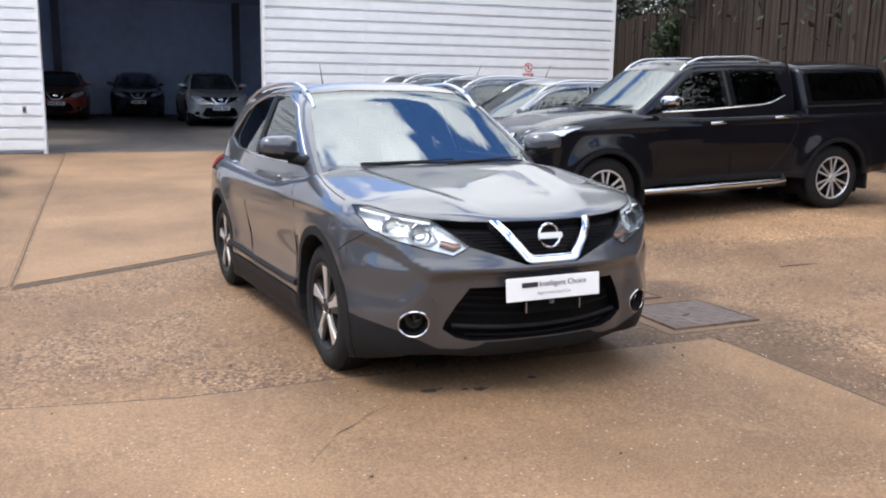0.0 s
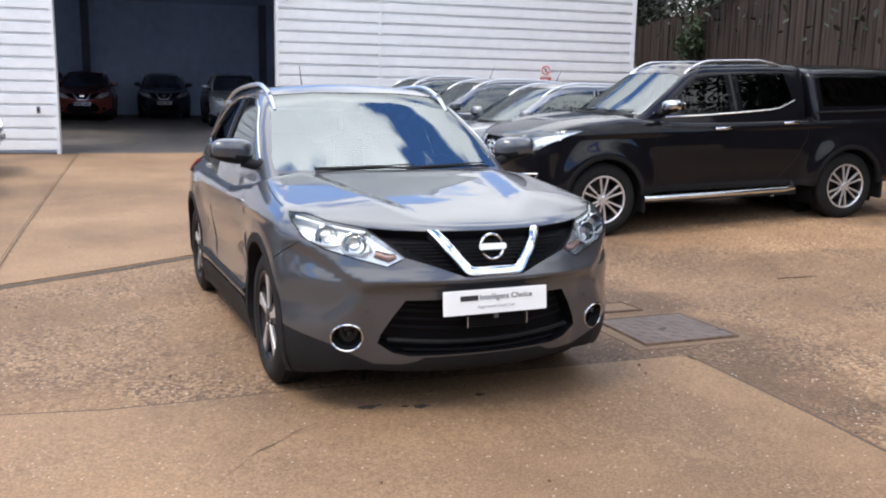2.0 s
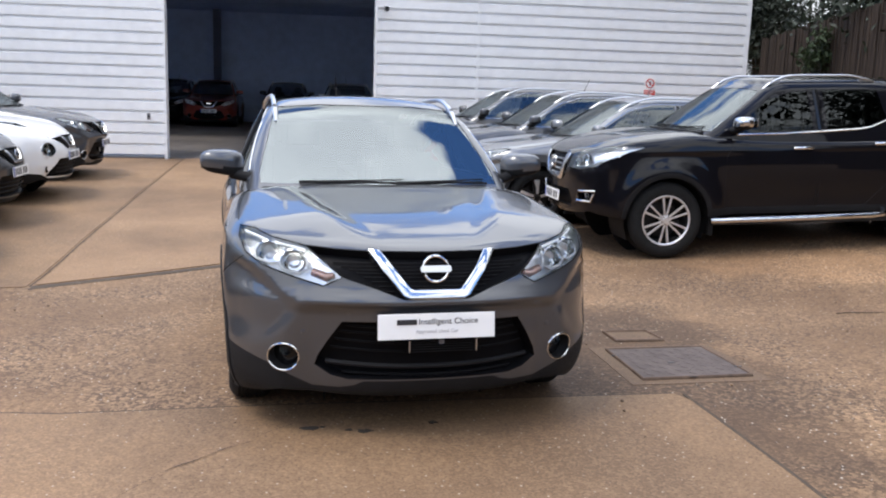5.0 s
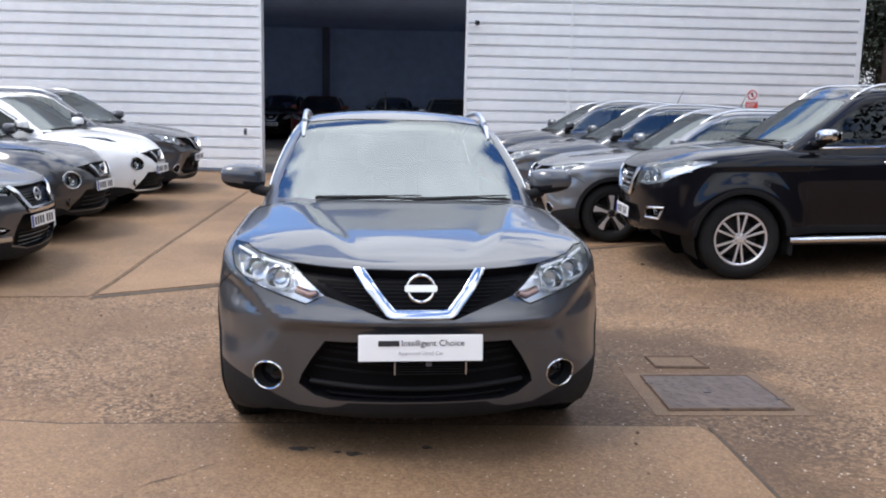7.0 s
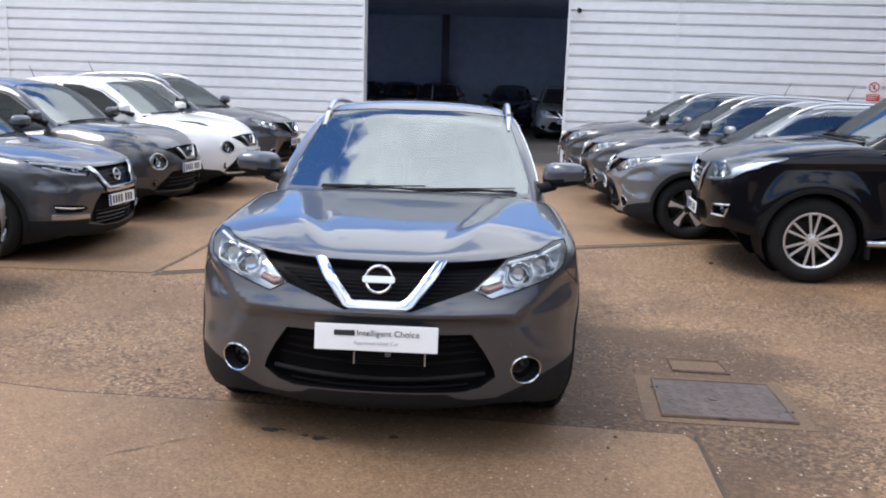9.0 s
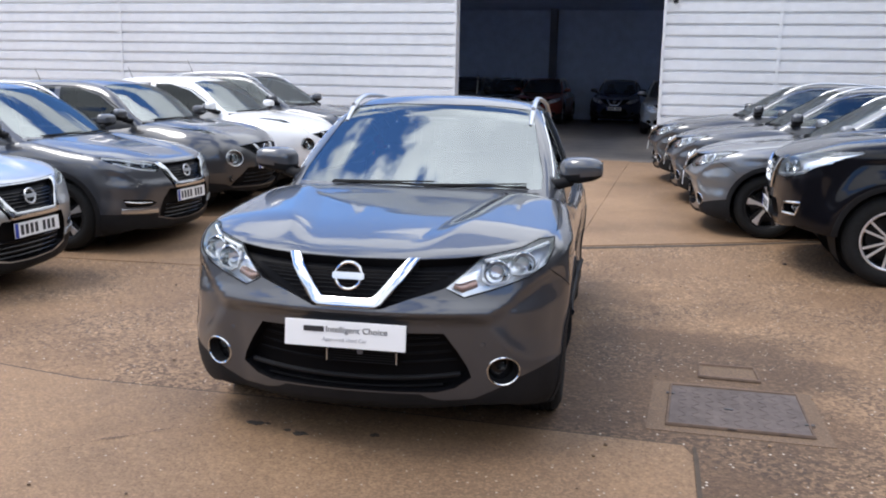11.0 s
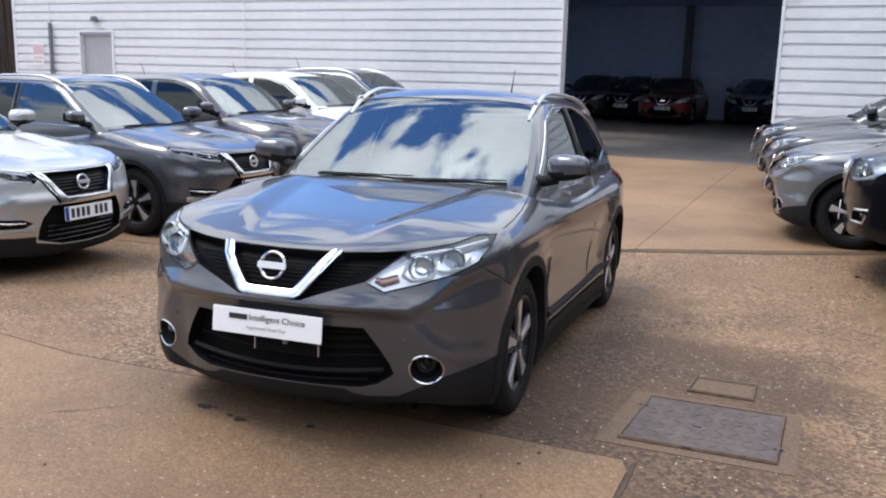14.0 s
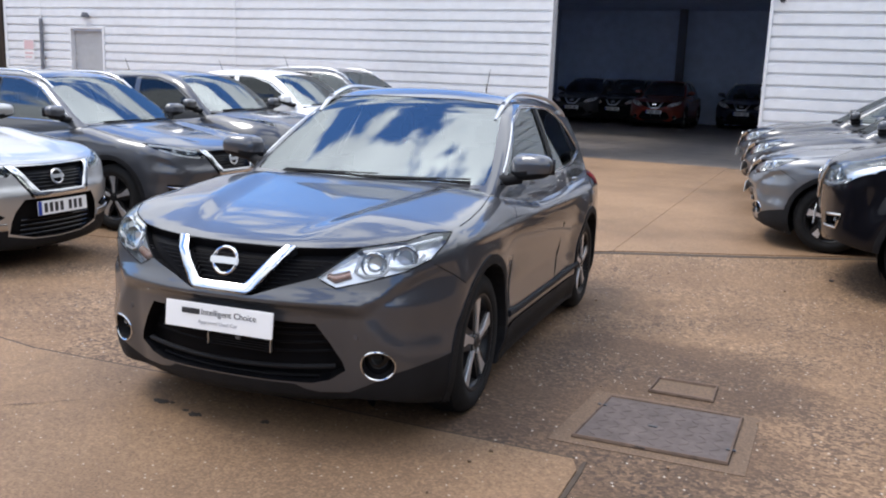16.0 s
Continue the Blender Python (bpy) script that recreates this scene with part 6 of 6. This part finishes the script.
    part("door_frame", box(PD_L, PD_R, f - 0.03, WALL_Y + 0.07, PD_TOP + 0.002, PD_TOP + 0.07, 0.004), CLAD_TRIM, d)
    part("door_handle", box(PD_R - 0.42, PD_R - 0.28, WALL_Y + 0.02, WALL_Y + 0.06, 1.10, 1.30, 0.01), STEEL, d)
    # things on the wall
    sg = empty("warning_sign", pose(8.29, f - 0.008, 1.755), "white notice with red prohibition ring on the cladding", "sign")
    part("sign_board", box(-0.135, 0.135, -0.004, 0.004, -0.20, 0.20, 0.003), PLATE_WHITE, sg)
    part("sign_ring", tube([(0.085 * math.cos(t), -0.006, 0.07 + 0.085 * math.sin(t)) for t in [2 * math.pi * i / 28 for i in range(28)]], 0.011, 6, closed=True), SIGN_RED, sg)
    part("sign_slash", tube([(-0.06, -0.007, 0.13), (0.06, -0.007, 0.01)], 0.008, 6), SIGN_RED, sg)
    part("sign_symbol", box(-0.012, 0.012, -0.007, -0.0045, 0.03, 0.11), INK, sg)
    part("sign_panel", box(-0.12, 0.12, -0.0065, -0.0045, -0.185, -0.06), SIGN_RED, sg)
    for k in range(3):
        part("sign_line", box(-0.10, 0.10 - 0.03 * k, -0.009, -0.007, -0.088 - 0.032 * k, -0.078 - 0.032 * k), PLATE_WHITE, sg)
    s2 = empty("warning_sign", pose(-15.45, f - 0.008, 1.80), "faded pink and white notice on the cladding", "sign")
    part("sign_board", box(-0.20, 0.20, -0.004, 0.004, -0.28, 0.28, 0.003), PLATE_WHITE, s2)
    part("sign_panel", box(-0.17, 0.17, -0.0065, -0.0045, 0.02, 0.25), FADED, s2)
    part("sign_line", box(-0.15, 0.15, -0.0065, -0.0045, -0.10, -0.05), FADED, s2)
    part("sign_line", box(-0.15, 0.10, -0.0065, -0.0045, -0.20, -0.15), FADED, s2)
    part("down_pipe", tube([(-14.93, f - 0.06, 0.15), (-14.93, f - 0.06, 2.60)], 0.045, 12), STEEL, front, "grey cable pipe on the cladding")
    lamp = empty("wall_lamp", pose(-13.40, f, 2.66), "small grey lamp above the side door", "wall lamp")
    part("lamp_arm", box(-0.10, 0.10, -0.10, 0.0, -0.02, 0.04, 0.01), STEEL, lamp)
    part("lamp_head", box(0.02, 0.14, -0.20, -0.06, -0.01, 0.09, 0.02), STEEL, lamp)
    cm = empty("security_camera", pose(2.82, f, 3.07), "small black camera bracketed beside the doorway", "camera")
    part("bracket", tube([(0, 0, 0.04), (0, -0.08, 0.03), (0.02, -0.12, 0.0)], 0.015, 8), STEEL, cm)
    part("housing", lathe([(-0.09, 0.001), (-0.09, 0.045), (0.06, 0.05), (0.07, 0.04), (0.07, 0.001)], "y", 16, None, Matrix.Translation((0.03, -0.14, -0.02))), GLOSS_BLACK, cm)
    lk = empty("latch", pose(-1.62, f, 0.89), "small dark latch on the cladding", "latch")
    part("latch_plate", box(-0.03, 0.03, -0.012, 0.0, -0.06, 0.06, 0.004), STEEL, lk)
    part("latch_knob", lathe([(-0.05, 0.001), (-0.05, 0.022), (-0.01, 0.02)], "y", 12), INK, lk)


PD_L, PD_R, PD_TOP = -14.0, -12.82, 2.36
DOOR_GREY = shader("door_grey_paint", (0.46, 0.465, 0.47), 0.5, grain=0.06)
FADED = shader("faded_pink", (0.70, 0.50, 0.50), 0.6)
build_building()


# ---- fence, bush and trees ----
def streaked(name, dark, light):
    """Weathered upright battens: long streaks of brown and grey down their length."""
    m = bpy.data.materials.new(name)
    m.use_nodes = True
    nt = m.node_tree
    b = nt.nodes["Principled BSDF"]
    b.inputs["Roughness"].default_value, b.inputs["Specular IOR Level"].default_value = 0.9, 0.2
    geo, mp, nz, ramp = (nt.nodes.new("ShaderNode" + k) for k in ("NewGeometry", "Mapping", "TexNoise", "ValToRGB"))
    mp.inputs["Scale"].default_value = (16, 16, 0.5)
    nz.inputs["Scale"].default_value, nz.inputs["Detail"].default_value, nz.inputs["Roughness"].default_value = 1.0, 5, 0.65
    e = ramp.color_ramp.elements
    e[0].position, e[0].color, e[1].position, e[1].color = 0.30, (*dark, 1), 0.74, (*light, 1)
    bp = nt.nodes.new("ShaderNodeBump")
    bp.inputs["Strength"].default_value, bp.inputs["Distance"].default_value = 0.6, 0.006
    for q, r in ((geo.outputs["Position"], mp.inputs["Vector"]), (mp.outputs[0], nz.inputs["Vector"]), (nz.outputs["Fac"], ramp.inputs[0]),
                 (ramp.outputs[0], b.inputs["Base Color"]), (nz.outputs["Fac"], bp.inputs["Height"]), (bp.outputs[0], b.inputs["Normal"])):
        nt.links.new(q, r)
    return m


REED = streaked("fence_batten_weathered", (0.012, 0.010, 0.010), (0.085, 0.062, 0.047))


def fence_run(name, a, b, h0, h1, label, count, rnd):
    """Close-set upright battens on rails and posts."""
    a, b = Vector((*a, 0)), Vector((*b, 0))
    run = (b - a).length
    ang = math.atan2(b.y - a.y, b.x - a.x)
    fence = empty(name, pose(a.x, a.y, ground_z(a.y), 0, 0, math.degrees(ang)), label, "fence")
    w = run / count
    kinds = []
    for k in range(6):
        bm = box(-w * rnd.uniform(0.50, 0.56), w * rnd.uniform(0.50, 0.56), -0.012, 0.010, 0.0, 1.0)
        for v in bm.verts:
            v.co.x += rnd.uniform(-0.006, 0.006)
            v.co.y += rnd.uniform(-0.005, 0.005)
        o = part("fence_batten", bm, REED, fence, flat=True)
        kinds.append(o)
    for k in range(count):
        src = kinds[k % 6]
        o = src if k < 6 else new("fence_batten", kinds[rnd.randrange(6)].data)
        o.parent = fence
        t = (k + 0.5) / count
        o.matrix_basis = pose(run * t, rnd.uniform(-0.012, 0.012), 0, rnd.uniform(-0.6, 0.6), rnd.uniform(-0.8, 0.8), 0) @ Matrix.Diagonal((1, 1, (h0 + (h1 - h0) * t) * rnd.uniform(0.985, 1.01), 1))
    back = box(0, run, 0.014, 0.019, 0, 1.0)
    for v in back.verts:
        v.co.z *= (h0 + (h1 - h0) * v.co.x / run) * 0.98
    part("backing_sheet", back, WOOD, fence)
    for z in (0.5, 1.7, 2.8):
        part("fence_rail", box(0, run, 0.02, 0.07, z, z + 0.09), WOOD, fence)
    n = int(run / 2.4)
    for k in range(n + 1):
        part("fence_post", box(run * k / n - 0.05, run * k / n + 0.05, 0.075, 0.17, 0, h0 + (h1 - h0) * k / n - 0.1), WOOD, fence)


def leaf_cloud(name, parent, centre, radius, count, size, mat, rnd, lumps=7):
    """Many small bent leaves in clumps, with gaps between."""
    cs = [Vector(centre) + Vector((rnd.gauss(0, 0.5) * radius[0], rnd.gauss(0, 0.5) * radius[1], rnd.gauss(0, 0.5) * radius[2])) for _ in range(lumps)]
    verts, faces = [], []
    for k in range(count):
        c = cs[rnd.randrange(lumps)]
        p = c + Vector((rnd.gauss(0, 0.26) * radius[0], rnd.gauss(0, 0.26) * radius[1], rnd.gauss(0, 0.26) * radius[2]))
        m = Euler((rnd.uniform(0, 6.3), rnd.uniform(-1, 1), rnd.uniform(0, 6.3))).to_matrix()
        s = size * rnd.uniform(0.6, 1.3)
        i = len(verts)
        for q in ((0, -1, 0), (0.42, -0.1, 0.10), (0, 1, -0.05), (-0.42, -0.1, 0.10)):
            verts.append(tuple(p + m @ (Vector(q) * s)))
        faces.append((i, i + 1, i + 2))
        faces.append((i, i + 2, i + 3))
    me = bpy.data.meshes.new(name)
    me.from_pydata(verts, [], faces)
    me.materials.append(mat)
    ob = new(name, me)
    ob.parent = parent
    return ob


def build_green():
    rnd = random.Random(11)
    fence_run("batten_fence", (14.6, 25.0), (11.4, 1.5), 3.25, 4.6, "tall dark brown close-set timber batten fence", 300, rnd)
    fence_run("batten_fence", (END_L - 7.5, 17.9), (END_L - 0.05, 17.9), 3.4, 3.4, "dark weathered timber fence beside the building", 60, rnd)
    bush = empty("shrub", pose(13.72, 20.7, ground_z(17)), "leafy green shrub growing up against the fence", "shrub")
    for k in range(5):
        a = rnd.uniform(0, 6.3)
        pts = [(0.1 * math.cos(a), 0.1 * math.sin(a), 0), (0.15 * math.cos(a), 0.12 * math.sin(a), 1.2), (0.2 * math.cos(a), 0.15 * math.sin(a), 2.2), (0.35 * math.cos(a), 0.2 * math.sin(a), 2.8)]
        part("stem", tube(pts, [0.04, 0.03, 0.02, 0.008], 7), BARK, bush)
    leaf_cloud("crown", bush, (0.0, -0.1, 2.6), (0.50, 0.3, 0.48), 900, 0.07, LEAF, rnd, 9)
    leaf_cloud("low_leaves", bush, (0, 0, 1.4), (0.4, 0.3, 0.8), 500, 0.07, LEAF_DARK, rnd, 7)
    for x, y, h in ((12.2, 27.5, 6.5), (16.5, 29.0, 8.0)):
        tree = empty("tree", pose(x, y, 0.1), "dark leafy tree standing behind the fence", "tree", "trees behind the fence")
        part("trunk", tube([(0, 0, 0), (0.1, 0, h * 0.3), (-0.05, 0.1, h * 0.6), (0.1, 0, h * 0.9)], [0.2, 0.16, 0.10, 0.03], 10), BARK, tree)
        for k in range(6):
            a = k * 1.05
            z = h * (0.35 + 0.08 * k)
            part("limb", tube([(0, 0, z), (0.7 * math.cos(a), 0.7 * math.sin(a), z + 0.5), (1.5 * math.cos(a), 1.5 * math.sin(a), z + 0.8)], [0.08, 0.05, 0.015], 7), BARK, tree)
        leaf_cloud("crown", tree, (0, 0, h * 0.62), (2.3, 2.0, h * 0.36), 12000, 0.085, LEAF_DARK, rnd, 26)
        leaf_cloud("low_crown", tree, (0, 0, h * 0.48), (2.1, 1.6, h * 0.20), 8000, 0.085, LEAF_DARK, rnd, 30)
    # trees out of view, added to shade the cladding and darken reflections
    for k, (x, y) in enumerate(((17.2, 22.5), (16.6, 17.5), (15.9, 12.0), (15.0, 7.0), (14.2, 2.2))):
        copy_thing(tree, pose(x, y, 0.1, 0, 0, 70 + 75 * k) @ Matrix.Scale(1.3, 4))


build_green()
# unseen boarding, added to keep the low reflections in the cars dark
for nm, x0, x1, y0, y1 in (("wall_unseen_south", -30, 24, -13.2, -13.0), ("wall_unseen_east", 23.8, 24, -12.99, 30), ("wall_unseen_west", -30, -29.8, -12.99, 30)):
    tagged(part(nm, box(x0, x1, y0, y1, -0.02, 4.4), WOOD, flat=True), "unseen plain dark boarding added round the yard to darken reflections", "wall", kind="structure")


# ---- the cars ----
WH_A = (0.345, 0.215, 0.234, 5, "wedge")
WH_D = (0.39, 0.26, 0.252, 6, "twin")


def main_plate(car, S, body, house, colour):
    details_a(car, S, body, house, colour)
    p = plain_plate(car, 0.9, 0.541, PLATE_WHITE, tilt=4.0)
    part("plate_holder", box(0.80, 0.892, -0.20, 0.20, 0.50, 0.555, 0.006), PLASTIC, p)
    face = pose(0.9, 0, 0.541, 0, -4.0, 0) @ Matrix(((0, 0, 1, 0.0052), (1, 0, 0, 0), (0, 1, 0, 0), (0, 0, 0, 1)))
    bar = box(-0.178, -0.090, 0.008, 0.031, -0.0005, 0.001)
    bmesh.ops.transform(bar, matrix=face, verts=bar.verts)
    part("brand_bar", bar, INK, p, flat=True)
    letters("Intelligent Choice", 0.036, face @ pose(0.050, 0.020, 0), INK, p, width=0.262)
    letters("Approved Used Car", 0.022, face @ pose(0.0, -0.022, 0), INK_GREY, p, "small_lettering", 0.19)


def repaint(car, old, fresh):
    for o in car.children_recursive:
        for slot in o.material_slots:
            if slot.material == old:
                slot.link = "OBJECT"
                slot.material = fresh
    return car


def nose_at(x, y, yaw, reach=0.88, lift=0.0):
    a = radians(yaw)
    return pose(x - reach * math.cos(a), y - reach * math.sin(a), ground_z(y) + lift, 0, 0, yaw)


build_car("crossover_car", SPEC, pose(1.834, 4.57, -0.034, 0, -2.2, 5.136 - 90), "gunmetal grey crossover with chrome V grille, dealer plate", PAINT_GREY, WH_A, step=0.025, details=main_plate)

SPEC_A = dict(SPEC)
right = build_car("crossover_car", SPEC_A, nose_at(3.22, 11.2, 180), "mid-grey crossover parked nose-out beside the pickup", PAINT_MID, WH_A, "cars parked by the sign", step=0.04, details=details_a_plated)
r2 = copy_thing(right, nose_at(2.95, 13.2, 180))
tagged(repaint(r2, PAINT_MID, PAINT_GREY), "gunmetal crossover parked in the middle of the row")
r3 = copy_thing(right, nose_at(2.62, 15.3, 181))
tagged(repaint(r3, PAINT_MID, PAINT_DARK), "dark grey crossover parked close to the cladding")
l5 = copy_thing(right, nose_at(-1.80, 14.7, 0))
tagged(repaint(l5, PAINT_MID, PAINT_GREY), "gunmetal crossover parked beside the doorway", group="cars parked in the long row")
for x, y, yaw, old, words in ((2.75, 26.6, -88, PAINT_SILVER, "silver crossover standing inside the dim hall"), (0.6, 32.9, -90, PAINT_BLUE, "dark blue car standing deep inside the hall"),
                              (-1.9, 30.6, -90, PAINT_RED, "dark red car standing deep inside the hall"), (-5.0, 31.5, -90, PAINT_DARK, "dark car standing deep inside the hall"),
                              (-3.6, 31.8, -92, PAINT_BLACK, "black car standing deep inside the hall")):
    c = copy_thing(right, nose_at(x, y, yaw))
    c.location.z = 0.096
    tagged(repaint(c, PAINT_MID, old), words, group="cars inside the hall")

SPEC_B = dict(SPEC)
SPEC_B.update(tuck=0.0, scoop=0.012, bow=0.14)
left = build_car("crossover_car", SPEC_B, nose_at(-1.52, 5.98, 4), "silver newer crossover with deep V grille", PAINT_SILVER, WH_A, "cars parked in the long row", step=0.035, details=details_b)
l2 = copy_thing(left, nose_at(-1.66, 8.4, 1))
tagged(repaint(l2, PAINT_SILVER, PAINT_GREY), "dark grey newer crossover with deep V grille")

SPEC_C = small_crossover()
SPEC_C.update(
    nose_x=0.84, tail_x=-3.27, house=(-3.15, -0.25), track=0.75, sill=0.36,
    side_windows=[
        ("front_window", [(-0.66, 1.085), (-1.60, 1.09), (-1.66, 1.45), (-1.40, 1.445), (-1.08, 1.36), (-0.84, 1.22)], GLASS_DARK),
        ("rear_door_window", [(-1.69, 1.10), (-2.30, 1.17), (-2.52, 1.27), (-2.40, 1.39), (-2.1, 1.43), (-1.74, 1.45)], GLASS_DARK)],
    window_line=[(-0.60, 1.072), (-1.2, 1.075), (-1.65, 1.08), (-2.1, 1.13), (-2.4, 1.18), (-2.58, 1.27), (-2.42, 1.405), (-2.1, 1.445), (-1.7, 1.465), (-1.38, 1.458), (-1.06, 1.375), (-0.82, 1.235)],
    windscreen=[(-0.66, 1.075), (0.66, 1.075), (0.66, 1.14), (0.565, 1.42), (0.53, 1.47), (0.3, 1.495), (-0.3, 1.495), (-0.53, 1.47), (-0.565, 1.42), (-0.66, 1.14)],
    rear_window=[(-0.5, 1.14), (0.5, 1.14), (0.42, 1.36), (-0.42, 1.36)])
l4 = build_car("small_crossover_car", SPEC_C, nose_at(-1.70, 12.35, 0, 0.83), "white small crossover with round bumper lamps", PAINT_WHITE, WH_A, "cars parked in the long row", step=0.035, details=details_c)
l3 = copy_thing(l4, nose_at(-1.80, 10.45, 0, 0.83))
tagged(repaint(l3, PAINT_WHITE, PAINT_DARK), "dark charcoal small crossover with round bumper lamps")

SPEC_D = pickup()
SPEC_D.update(
    nose_x=0.93, tail_x=-4.3, house=(-2.9, -0.08), house_z=(1.12, 1.87), body_z=(0.40, 1.3), track=0.77, sill=0.5, lift=0.21, rear_seat=-1.95,
    side_windows=[
        ("front_window", [(-0.80, 1.262), (-1.585, 1.275), (-1.56, 1.675), (-1.36, 1.655), (-1.12, 1.585), (-0.90, 1.43)], GLASS_DARK),
        ("rear_door_window", [(-1.745, 1.282), (-2.10, 1.302), (-2.24, 1.322), (-2.43, 1.395), (-2.36, 1.685), (-1.735, 1.685)], GLASS_DARK)],
    windscreen=[(-0.74, 1.272), (0.74, 1.272), (0.73, 1.33), (0.62, 1.61), (0.575, 1.675), (0.3, 1.70), (-0.3, 1.70), (-0.575, 1.675), (-0.62, 1.61), (-0.73, 1.33)],
    rear_window=[(-0.5, 1.3), (0.5, 1.3), (0.45, 1.6), (-0.45, 1.6)])
build_car("pickup_truck", SPEC_D, pose(4.945, 9.309, -0.060, 0, 1.827, 180.41), "black double-cab pickup with hard canopy and chrome steps", PAINT_BLACK, WH_D, "cars parked by the sign", step=0.035, details=details_d)["category"] = "pickup truck"
